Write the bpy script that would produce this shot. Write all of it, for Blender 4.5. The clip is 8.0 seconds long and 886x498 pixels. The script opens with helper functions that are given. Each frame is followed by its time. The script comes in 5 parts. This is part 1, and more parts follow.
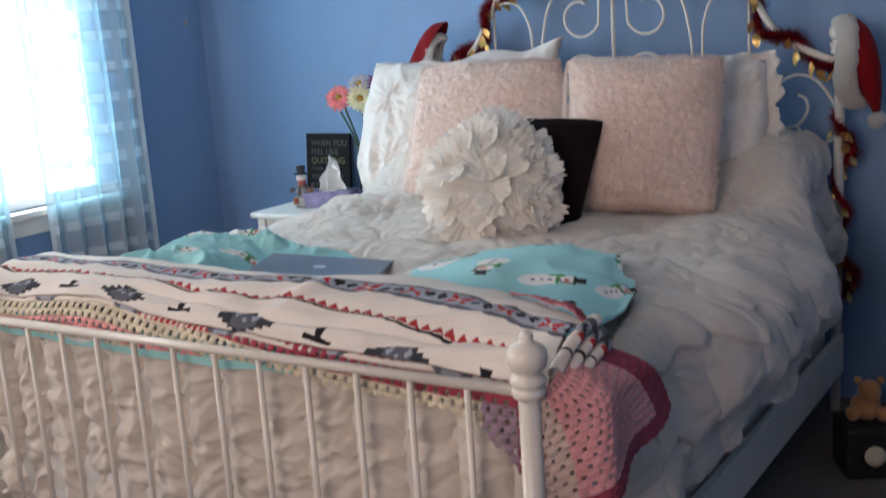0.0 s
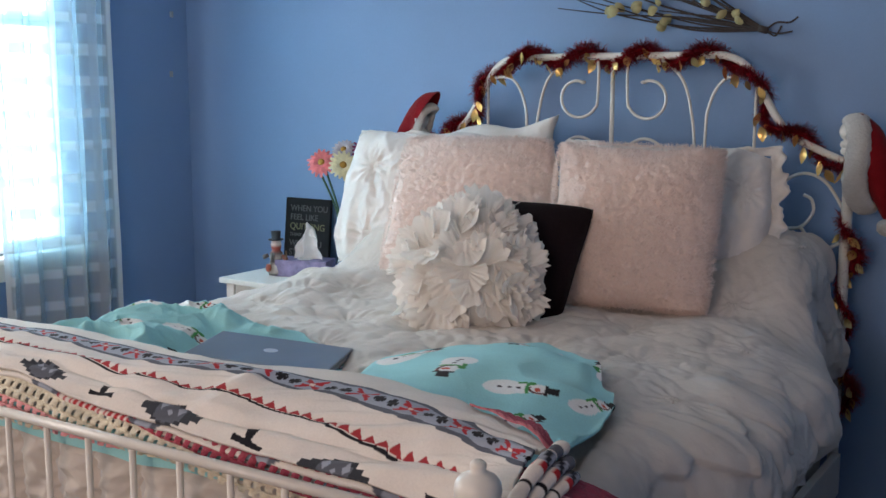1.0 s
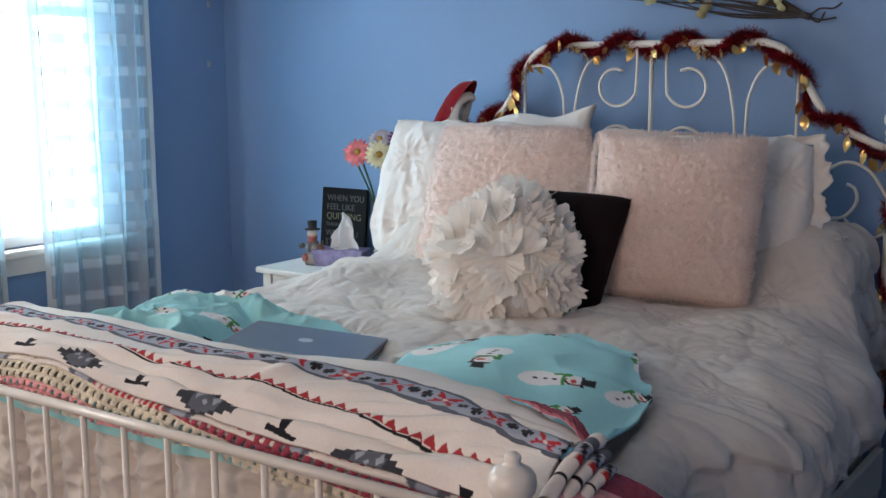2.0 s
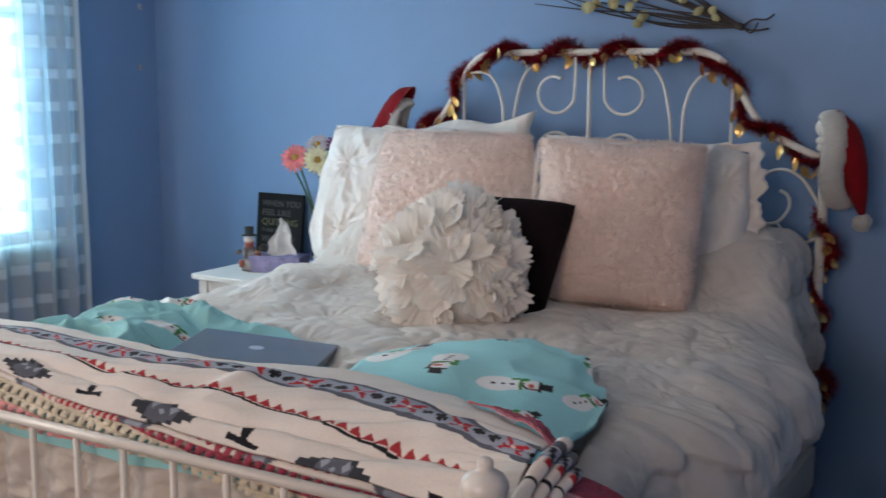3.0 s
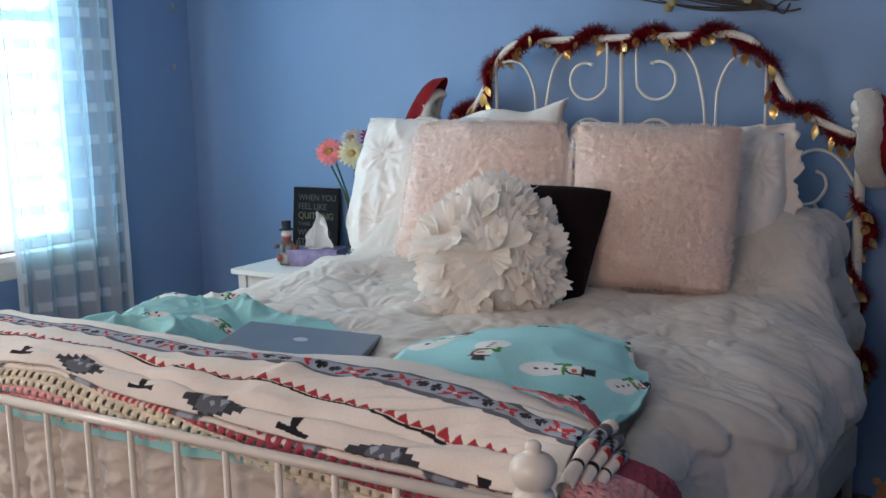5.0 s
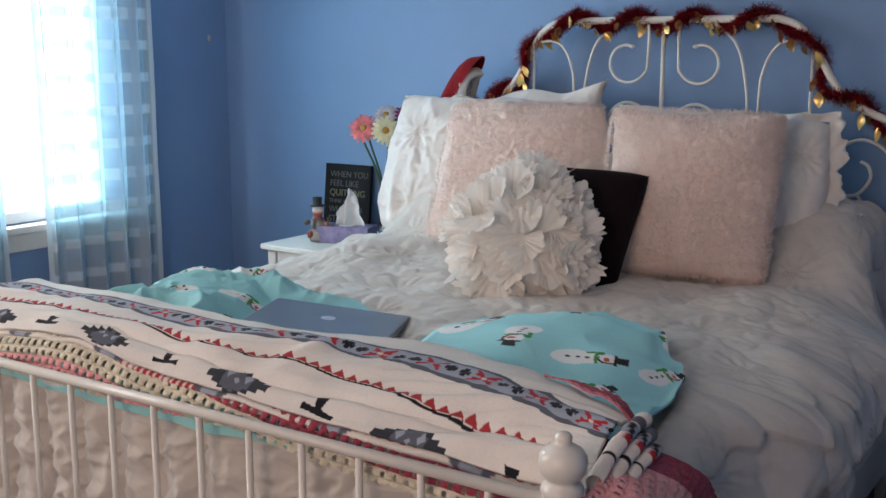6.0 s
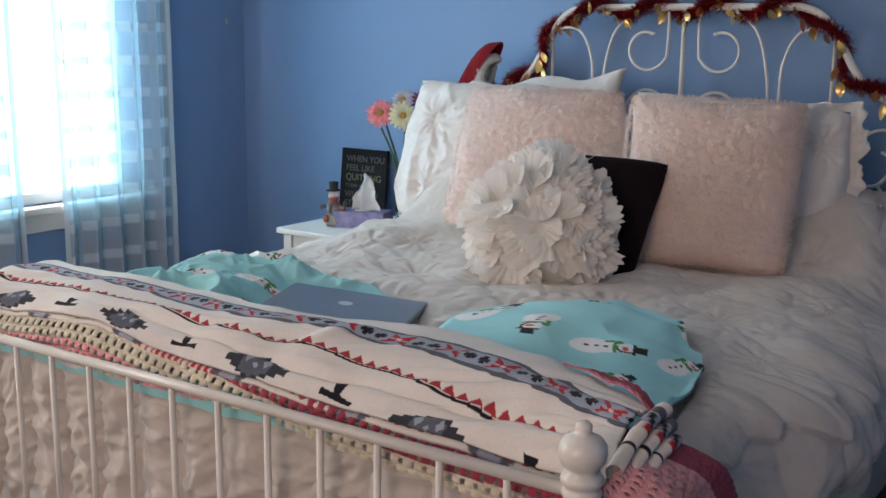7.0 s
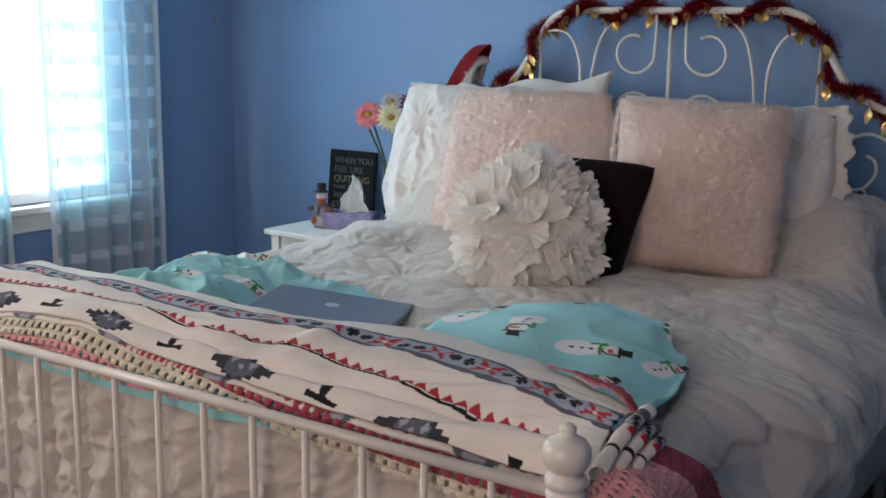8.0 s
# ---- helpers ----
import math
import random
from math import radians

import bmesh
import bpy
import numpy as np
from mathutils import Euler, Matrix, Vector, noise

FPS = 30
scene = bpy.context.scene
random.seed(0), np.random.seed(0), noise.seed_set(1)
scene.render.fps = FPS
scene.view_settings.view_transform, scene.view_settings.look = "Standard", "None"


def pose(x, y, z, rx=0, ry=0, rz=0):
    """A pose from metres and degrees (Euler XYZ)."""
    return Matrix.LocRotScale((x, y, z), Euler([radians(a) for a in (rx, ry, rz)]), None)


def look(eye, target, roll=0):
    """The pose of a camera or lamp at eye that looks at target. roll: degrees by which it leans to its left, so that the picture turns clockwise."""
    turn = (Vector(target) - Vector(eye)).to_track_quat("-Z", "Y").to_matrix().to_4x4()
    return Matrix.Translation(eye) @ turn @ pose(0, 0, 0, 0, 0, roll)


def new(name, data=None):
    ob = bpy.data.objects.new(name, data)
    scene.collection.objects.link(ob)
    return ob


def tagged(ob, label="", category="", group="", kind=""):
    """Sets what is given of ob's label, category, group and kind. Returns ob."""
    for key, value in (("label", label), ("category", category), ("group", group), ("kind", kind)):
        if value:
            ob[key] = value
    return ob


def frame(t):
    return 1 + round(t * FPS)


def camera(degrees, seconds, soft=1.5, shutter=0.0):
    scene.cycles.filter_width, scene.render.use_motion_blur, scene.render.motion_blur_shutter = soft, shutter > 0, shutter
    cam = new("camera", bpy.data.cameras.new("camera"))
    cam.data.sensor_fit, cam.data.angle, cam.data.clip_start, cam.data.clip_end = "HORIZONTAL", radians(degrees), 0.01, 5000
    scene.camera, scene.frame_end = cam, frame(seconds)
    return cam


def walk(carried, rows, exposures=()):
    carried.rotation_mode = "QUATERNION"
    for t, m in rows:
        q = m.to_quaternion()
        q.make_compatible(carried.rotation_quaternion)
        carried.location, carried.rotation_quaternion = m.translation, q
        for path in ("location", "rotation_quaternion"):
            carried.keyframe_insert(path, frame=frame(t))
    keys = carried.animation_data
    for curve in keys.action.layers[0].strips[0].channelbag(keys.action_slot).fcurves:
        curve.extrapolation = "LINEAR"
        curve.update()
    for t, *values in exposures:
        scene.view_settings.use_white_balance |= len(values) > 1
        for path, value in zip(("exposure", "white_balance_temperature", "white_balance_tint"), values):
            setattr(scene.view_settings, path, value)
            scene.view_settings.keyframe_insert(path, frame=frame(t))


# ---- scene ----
cam = camera(44.9, 8.0, shutter=0.4)
PATH = [
    (0, (1.604, -1.46, 1.387), (0.522, 0.161, 0.967), -3.8),
    (0.5, (1.548, -1.331, 1.396), (0.457, 0.315, 1.078), -1.6),
    (1, (1.527, -1.221, 1.398), (0.438, 0.428, 1.094), 0.1),
    (1.5, (1.532, -1.181, 1.387), (0.382, 0.422, 1.056), -0.2),
    (2.8, (1.474, -1.248, 1.409), (0.389, 0.405, 1.11), 0.1),
    (3, (1.463, -1.248, 1.398), (0.442, 0.443, 1.085), 0.4),
    (3.5, (1.455, -1.268, 1.399), (0.491, 0.459, 1.097), 1.3),
    (4, (1.459, -1.279, 1.402), (0.481, 0.437, 1.094), 0.9),
    (4.5, (1.455, -1.289, 1.407), (0.411, 0.386, 1.083), 0.5),
    (5, (1.461, -1.279, 1.399), (0.392, 0.379, 1.069), -1.3),
    (6.3, (1.425, -1.238, 1.393), (0.305, 0.377, 1.021), 0.6),
    (6.5, (1.424, -1.249, 1.399), (0.314, 0.371, 1.022), 1.0),
    (7, (1.417, -1.245, 1.395), (0.289, 0.359, 1.002), 0.7),
    (7.5, (1.411, -1.26, 1.404), (0.27, 0.334, 1.011), 1.6),
    (8, (1.424, -1.245, 1.397), (0.312, 0.371, 1.007), 1.0),
]
walk(cam, [(t, look(eye, target, roll)) for t, eye, target, roll in PATH], [(0.0, 0.12), (0.5, 0.02), (1.5, 0.02), (3.5, -0.04), (5.0, -0.02), (6.5, -0.02), (8.0, -0.20)])

# ---------- world and lights ----------
world = bpy.data.worlds.new("sky")
scene.world = world
world.use_nodes = True
wn = world.node_tree.nodes
sky = wn.new("ShaderNodeTexSky")
sky.sky_type, sky.sun_disc = "NISHITA", False
sky.sun_elevation, sky.sun_rotation = radians(38), radians(200)
world.node_tree.links.new(sky.outputs["Color"], wn["Background"].inputs["Color"])
wn["Background"].inputs["Strength"].default_value = 0.12


def lamp(name, kind, m, energy, colour, size=0.0, size_y=0.0, angle=0.0):
    data = bpy.data.lights.new(name, kind)
    data.energy, data.color = energy, colour
    if kind == "AREA":
        data.shape, data.size, data.size_y = "RECTANGLE", size, size_y
    if kind == "SUN":
        data.angle = radians(angle)
    ob = new(name, data)
    ob.matrix_world = m
    return ob


SUN = lamp("sun", "SUN", look((6, -9, 9), (0, 0, 0)), 2.0, (1.0, 0.95, 0.88), angle=0.5)
# daylight in the window beside the bed, then two added fills from unseen openings
lamp("window_daylight", "AREA", look((-2.26, 1.13, 1.42), (0.0, 1.13, 1.42)), 46, (0.90, 0.95, 1.0), 0.92, 1.34)
# fill lamp in an unseen opening, added further along the window wall
lamp("side_fill_light", "AREA", look((-2.2, -0.85, 1.5), (-0.4, 0.6, 1.0)), 30, (1.0, 0.88, 0.80), 1.1, 1.3)
# warm fill lamp behind the camera, its opening added and never in view
lamp("rear_fill_light", "AREA", look((0.7, -2.76, 1.55), (0.3, 0.3, 1.4)), 30, (1.0, 0.71, 0.54), 1.5, 1.2)

# ---------- materials ----------


def mat(name, colour, rough=0.7, vary=0.12, scale=6.0, grain=90.0, bump=0.15, metal=0.0, sheen=0.0, attr=False, island=0.0, spec=0.4, through_light=0.0, dist=0.01):
    """A surface with slow stains and fine grain, both in metres of the object's own space."""
    m = bpy.data.materials.new(name)
    m.use_nodes = True
    nt, n = m.node_tree, m.node_tree.nodes
    b = n["Principled BSDF"]
    b.inputs["Roughness"].default_value = rough
    b.inputs["Metallic"].default_value = metal
    b.inputs["Specular IOR Level"].default_value = spec
    b.inputs["Sheen Weight"].default_value = sheen
    tc = n.new("ShaderNodeTexCoord")
    big, small = n.new("ShaderNodeTexNoise"), n.new("ShaderNodeTexNoise")
    big.inputs["Scale"].default_value, small.inputs["Scale"].default_value = scale, grain
    big.inputs["Detail"].default_value, small.inputs["Detail"].default_value = 4, 3
    for t in (big, small):
        nt.links.new(tc.outputs["Object"], t.inputs["Vector"])
    add = n.new("ShaderNodeMath")
    add.operation = "MULTIPLY_ADD"
    add.inputs[1].default_value = 0.45
    nt.links.new(small.outputs["Fac"], add.inputs[0])
    nt.links.new(big.outputs["Fac"], add.inputs[2])
    ramp = n.new("ShaderNodeMapRange")
    ramp.inputs["From Min"].default_value, ramp.inputs["From Max"].default_value = 0.45, 1.0
    ramp.inputs["To Min"].default_value, ramp.inputs["To Max"].default_value = 1 - vary, 1 + vary
    nt.links.new(add.outputs[0], ramp.inputs["Value"])
    mul = n.new("ShaderNodeVectorMath")
    mul.operation = "MULTIPLY"
    if attr:
        a = n.new("ShaderNodeAttribute")
        a.attribute_name = "print"
        nt.links.new(a.outputs["Color"], mul.inputs[0])
    else:
        mul.inputs[0].default_value = colour[:3]
    nt.links.new(ramp.outputs["Result"], mul.inputs[1])
    last = mul.outputs[0]
    if island:
        g, hs, sh = n.new("ShaderNodeNewGeometry"), n.new("ShaderNodeHueSaturation"), n.new("ShaderNodeMapRange")
        sh.inputs["To Min"].default_value, sh.inputs["To Max"].default_value = 1 - island, 1 + island
        nt.links.new(g.outputs["Random Per Island"], sh.inputs["Value"])
        nt.links.new(sh.outputs["Result"], hs.inputs["Value"])
        nt.links.new(last, hs.inputs["Color"])
        last = hs.outputs["Color"]
    nt.links.new(last, b.inputs["Base Color"])
    if bump:
        bp = n.new("ShaderNodeBump")
        bp.inputs["Strength"].default_value, bp.inputs["Distance"].default_value = bump, dist
        nt.links.new(add.outputs[0], bp.inputs["Height"])
        nt.links.new(bp.outputs["Normal"], b.inputs["Normal"])
    if through_light:
        tr, mix, out = n.new("ShaderNodeBsdfTranslucent"), n.new("ShaderNodeMixShader"), n["Material Output"]
        nt.links.new(last, tr.inputs["Color"])
        mix.inputs["Fac"].default_value = through_light
        nt.links.new(b.outputs[0], mix.inputs[1])
        nt.links.new(tr.outputs[0], mix.inputs[2])
        nt.links.new(mix.outputs[0], out.inputs["Surface"])
    return m


M_WALL = mat("blue_wall_paint", (0.186, 0.303, 0.512), 0.6, 0.05, 1.6, 160, 0.06, dist=0.004)
M_CEIL = mat("ceiling_paint", (0.78, 0.78, 0.76), 0.85, 0.04, 2, 120, 0.1)
M_TRIM = mat("white_trim_paint", (0.75, 0.75, 0.73), 0.4, 0.05, 5, 60, 0.03)
M_CARPET = mat("dark_brown_carpet", (0.055, 0.045, 0.042), 0.95, 0.3, 5, 260, 0.9, sheen=0.3)
M_IRON = mat("white_enamelled_iron", (0.70, 0.675, 0.635), 0.28, 0.06, 9, 70, 0.04, spec=0.5)
M_COMF = mat("white_ruched_cotton", (0.605, 0.557, 0.513), 0.85, 0.05, 5, 70, 0.3, sheen=0.25)
M_SHAM = mat("white_sham_cotton", (0.74, 0.705, 0.68), 0.85, 0.06, 6, 60, 0.3, sheen=0.25)
M_MATTRESS = mat("mattress_ticking", (0.62, 0.61, 0.60), 0.9, 0.06, 4, 80, 0.15)
M_PINK = mat("pink_faux_fur", (0.80, 0.655, 0.60), 0.95, 0.06, 14, 120, 0.6, sheen=0.5)
M_PINK_PILE = mat("pink_pile_tips", (0.85, 0.735, 0.69), 0.95, 0.05, 14, 120, 0.0, sheen=0.5, through_light=0.5)
M_BROWN = mat("dark_brown_velvet", (0.012, 0.007, 0.009), 0.95, 0.3, 8, 120, 0.3, sheen=0.03, spec=0.1)
M_ROSE = mat("ivory_petal_cloth", (0.90, 0.86, 0.82), 0.85, 0.03, 10, 120, 0.12, sheen=0.2, through_light=0.30)
M_PRINT = mat("printed_fleece", (1, 1, 1), 0.95, 0.10, 8, 220, 0.5, sheen=0.08, attr=True, spec=0.15, dist=0.004)
M_KNIT = mat("crochet_wool", (1, 1, 1), 0.95, 0.22, 14, 300, 0.9, sheen=0.12, attr=True, dist=0.006)
M_LAPTOP = mat("brushed_aluminium", (0.30, 0.33, 0.37), 0.42, 0.05, 8, 300, 0.03, metal=0.75)
M_LOGO = mat("pale_grey_inlay", (0.7, 0.73, 0.76), 0.3, 0.03)
M_DARKMETAL = mat("dark_keyboard_edge", (0.03, 0.03, 0.035), 0.5, 0.1)
M_RED = mat("red_plush", (0.20, 0.005, 0.010), 0.9, 0.2, 12, 160, 0.5, sheen=0.1, spec=0.15)
M_FUR = mat("white_plush_trim", (0.46, 0.445, 0.43), 0.95, 0.1, 20, 160, 0.8, sheen=0.5)
M_TINSEL = mat("red_tinsel", (0.33, 0.012, 0.022), 0.38, 0.25, 30, 120, 0.0, metal=0.45, island=0.55)
M_GOLD = mat("gold_foil", (0.75, 0.50, 0.19), 0.28, 0.15, 20, 90, 0.1, metal=0.85, island=0.3)
M_BLACK = mat("black_board", (0.010, 0.010, 0.012), 0.7, 0.2, 12, 90, 0.05, spec=0.15)
M_LETTER = mat("white_lettering", (0.09, 0.09, 0.09), 0.6, 0.05)
M_LETTER_GOLD = mat("yellow_lettering", (0.16, 0.16, 0.08), 0.6, 0.05)
M_LILAC = mat("lilac_card", (0.22, 0.19, 0.33), 0.6, 0.35, 28, 70, 0.02)
M_TISSUE = mat("tissue_paper", (0.86, 0.86, 0.86), 0.9, 0.04, 20, 80, 0.2, through_light=0.2)
M_STEM = mat("green_stem", (0.03, 0.08, 0.04), 0.6, 0.2)
M_PETAL_PINK = mat("pink_petal", (0.80, 0.24, 0.25), 0.7, 0.2, 30, 90, 0.1, island=0.15, through_light=0.15)
M_PETAL_CREAM = mat("cream_petal", (0.78, 0.74, 0.50), 0.7, 0.12, 30, 90, 0.1, island=0.1, through_light=0.15)
M_PETAL_PLUM = mat("plum_petal", (0.20, 0.02, 0.10), 0.7, 0.2, 30, 90, 0.1, island=0.15)
M_PETAL_GREY = mat("pale_lilac_petal", (0.45, 0.42, 0.47), 0.7, 0.15, 30, 90, 0.1, island=0.1)
M_BROWN_EYE = mat("flower_eye", (0.45, 0.27, 0.06), 0.8, 0.3, 60, 200, 0.3)
M_CERAMIC = mat("painted_resin", (1, 1, 1), 0.45, 0.08, 20, 90, 0.1, attr=True)
M_TWIG = mat("dark_willow_twig", (0.05, 0.04, 0.038), 0.75, 0.3, 30, 200, 0.5)
M_LEAF_CREAM = mat("cream_paper_leaf", (0.38, 0.35, 0.18), 0.6, 0.18, 25, 90, 0.2, island=0.25)
M_HOOK = mat("pale_blue_plastic", (0.36, 0.38, 0.40), 0.5, 0.1)
M_DARK = mat("black_plastic", (0.010, 0.010, 0.011), 0.55, 0.2, 20, 90, 0.05)
M_CREAMCONE = mat("cream_cone", (0.62, 0.56, 0.42), 0.6, 0.1)
M_TAN = mat("tan_plush", (0.42, 0.20, 0.08), 0.95, 0.25, 15, 120, 0.6, sheen=0.4)
M_WOOD_WHITE = mat("white_painted_wood", (0.70, 0.67, 0.63), 0.45, 0.06, 7, 70, 0.05)
M_BLUEBOX = mat("blue_card", (0.03, 0.16, 0.36), 0.5, 0.2, 30, 90, 0.05)


def sheer():
    """Curtain cloth: a thin veil between its woven checks."""
    m = bpy.data.materials.new("sheer_curtain_cloth")
    m.use_nodes = True
    nt, n = m.node_tree, m.node_tree.nodes
    b = n["Principled BSDF"]
    b.inputs["Base Color"].default_value = (0.84, 0.88, 0.91, 1)
    b.inputs["Roughness"].default_value = 0.9
    tl, tp = n.new("ShaderNodeBsdfTranslucent"), n.new("ShaderNodeBsdfTransparent")
    tl.inputs["Color"].default_value = (0.13, 0.23, 0.29, 1)
    tp.inputs["Color"].default_value = (0.50, 0.86, 1.0, 1)
    a = n.new("ShaderNodeAttribute")
    a.attribute_name = "print"
    mr = n.new("ShaderNodeMapRange")
    mr.inputs["To Min"].default_value, mr.inputs["To Max"].default_value = 0.52, 0.97
    m1, m2 = n.new("ShaderNodeMixShader"), n.new("ShaderNodeMixShader")
    m1.inputs["Fac"].default_value = 0.38
    nt.links.new(b.outputs[0], m1.inputs[1])
    nt.links.new(tl.outputs[0], m1.inputs[2])
    nt.links.new(a.outputs["Fac"], mr.inputs["Value"])
    nt.links.new(mr.outputs["Result"], m2.inputs["Fac"])
    nt.links.new(tp.outputs[0], m2.inputs[1])
    nt.links.new(m1.outputs[0], m2.inputs[2])
    nt.links.new(m2.outputs[0], n["Material Output"].inputs["Surface"])
    return m


M_SHEER = sheer()


def glow(name, colour, strength):
    m = bpy.data.materials.new(name)
    m.use_nodes = True
    n = m.node_tree.nodes
    e = n.new("ShaderNodeEmission")
    e.inputs["Color"].default_value, e.inputs["Strength"].default_value = (*colour, 1), strength
    m.node_tree.links.new(e.outputs[0], n["Material Output"].inputs["Surface"])
    return m


M_OUTSIDE = glow("bright_overcast_distance", (0.84, 0.97, 1.0), 1.25)


def pane_glass():
    m = bpy.data.materials.new("window_glass")
    m.use_nodes = True
    b = m.node_tree.nodes["Principled BSDF"]
    b.inputs["Transmission Weight"].default_value, b.inputs["Roughness"].default_value, b.inputs["IOR"].default_value = 1.0, 0.0, 1.1
    return m


M_GLASS = pane_glass()


def vase_glass():
    m = bpy.data.materials.new("pale_blue_glass")
    m.use_nodes = True
    b = m.node_tree.nodes["Principled BSDF"]
    b.inputs["Base Color"].default_value = (0.55, 0.72, 0.88, 1)
    b.inputs["Transmission Weight"].default_value, b.inputs["Roughness"].default_value, b.inputs["IOR"].default_value = 1.0, 0.03, 1.35
    return m


M_GLASS_BLUE = vase_glass()

# ---------- mesh helpers ----------


def thing(name, label, category, at=(0, 0, 0), rz=0, group="", kind=""):
    ob = new(name)
    ob.matrix_world = pose(*at, 0, 0, rz)
    ob.empty_display_size = 0.1
    return tagged(ob, label, category, group, kind)


def part(name, bm, material, parent=None, label="", smooth=True):
    me = bpy.data.meshes.new(name)
    bm.to_mesh(me)
    bm.free()
    for p in me.polygons:
        p.use_smooth = smooth
    me.materials.append(material)
    ob = new(name, me)
    if parent is not None:
        ob.parent = parent
    if label:
        ob["label"] = label
    return ob


def box(x0, x1, y0, y1, z0, z1, bevel=0.0, bm=None):
    own = bm or bmesh.new()
    vs = bmesh.ops.create_cube(own, size=1)["verts"]
    for v in vs:
        v.co = ((x0 + x1) / 2 + v.co.x * (x1 - x0), (y0 + y1) / 2 + v.co.y * (y1 - y0), (z0 + z1) / 2 + v.co.z * (z1 - z0))
    if bevel:
        edges = list({e for v in vs for e in v.link_edges})
        bmesh.ops.bevel(own, geom=edges, offset=bevel, segments=2, profile=0.5, affect="EDGES")
    return own


def tube(points, radius, sides=10, bm=None, closed=False, taper=None):
    """A round bar along points."""
    own = bm or bmesh.new()
    pts = [Vector(p) for p in points]
    rings, up = [], None
    for i, p in enumerate(pts):
        d = (pts[min(i + 1, len(pts) - 1)] - pts[max(i - 1, 0)]).normalized()
        if up is None:
            up = d.orthogonal().normalized()
        up = (up - d * up.dot(d)).normalized()
        side = d.cross(up)
        r = radius * (taper[i] if taper else 1)
        rings.append([own.verts.new(p + r * (math.cos(a) * up + math.sin(a) * side)) for a in [2 * math.pi * k / sides for k in range(sides)]])
    for a, b in zip(rings, rings[1:]):
        for k in range(sides):
            own.faces.new((a[k], a[(k + 1) % sides], b[(k + 1) % sides], b[k]))
    own.faces.new(rings[0][::-1])
    own.faces.new(rings[-1])
    return own


def lathe(profile, sides=24, bm=None, at=(0, 0, 0)):
    own = bm or bmesh.new()
    at = Vector(at)
    rings = []
    for r, z in profile:
        rings.append([own.verts.new(at + Vector((max(r, 1e-4) * math.cos(2 * math.pi * k / sides), max(r, 1e-4) * math.sin(2 * math.pi * k / sides), z))) for k in range(sides)])
    for a, b in zip(rings, rings[1:]):
        for k in range(sides):
            own.faces.new((a[k], a[(k + 1) % sides], b[(k + 1) % sides], b[k]))
    own.faces.new(rings[0][::-1])
    own.faces.new(rings[-1])
    return own


def smooth_line(points, steps=8):
    """A rounded line through the points."""
    pts = [Vector(p) for p in points]
    out = []
    for i in range(len(pts) - 1):
        p0, p1, p2, p3 = pts[max(i - 1, 0)], pts[i], pts[i + 1], pts[min(i + 2, len(pts) - 1)]
        for k in range(steps):
            t = k / steps
            out.append(0.5 * (2 * p1 + (p2 - p0) * t + (2 * p0 - 5 * p1 + 4 * p2 - p3) * t * t + (3 * p1 - p0 - 3 * p2 + p3) * t ** 3))
    return out + [pts[-1]]


def grid_mesh(name, place, nu, nv, material, parent=None, label="", colour=None, keep=None, thick=0.0):
    """A cloth of nu x nv cells; place(u, v) gives a point, colour(u, v) its print, keep(u, v) whether a cell is there."""
    verts = [place(i / nu, j / nv) for j in range(nv + 1) for i in range(nu + 1)]
    faces = []
    for j in range(nv):
        for i in range(nu):
            if keep is None or keep((i + 0.5) / nu, (j + 0.5) / nv):
                a = j * (nu + 1) + i
                faces.append((a, a + 1, a + nu + 2, a + nu + 1))
    me = bpy.data.meshes.new(name)
    me.from_pydata(verts, [], faces)
    if colour:
        layer = me.attributes.new("print", "FLOAT_COLOR", "POINT")
        flat = []
        for j in range(nv + 1):
            for i in range(nu + 1):
                flat.extend((*colour(i / nu, j / nv), 1.0))
        layer.data.foreach_set("color", flat)
    me.polygons.foreach_set("use_smooth", [True] * len(me.polygons))
    me.materials.append(material)
    ob = new(name, me)
    if parent is not None:
        ob.parent = parent
    if label:
        ob["label"] = label
    if thick:
        s = ob.modifiers.new("thickness", "SOLIDIFY")
        s.thickness, s.offset = thick, -1
    return ob


def n3(x, y, z=0.0):
    return noise.noise((x, y, z))


def smoothstep(a, b, x):
    t = min(1, max(0, (x - a) / (b - a)))
    return t * t * (3 - 2 * t)


# ---------- the room ----------
XW, XE, YS, YN, ZC = -2.14, 2.7, -2.7, 2.24, 2.45
WY0, WY1, WZ0, WZ1 = 0.66, 1.60, 0.74, 2.10
TH = 0.14


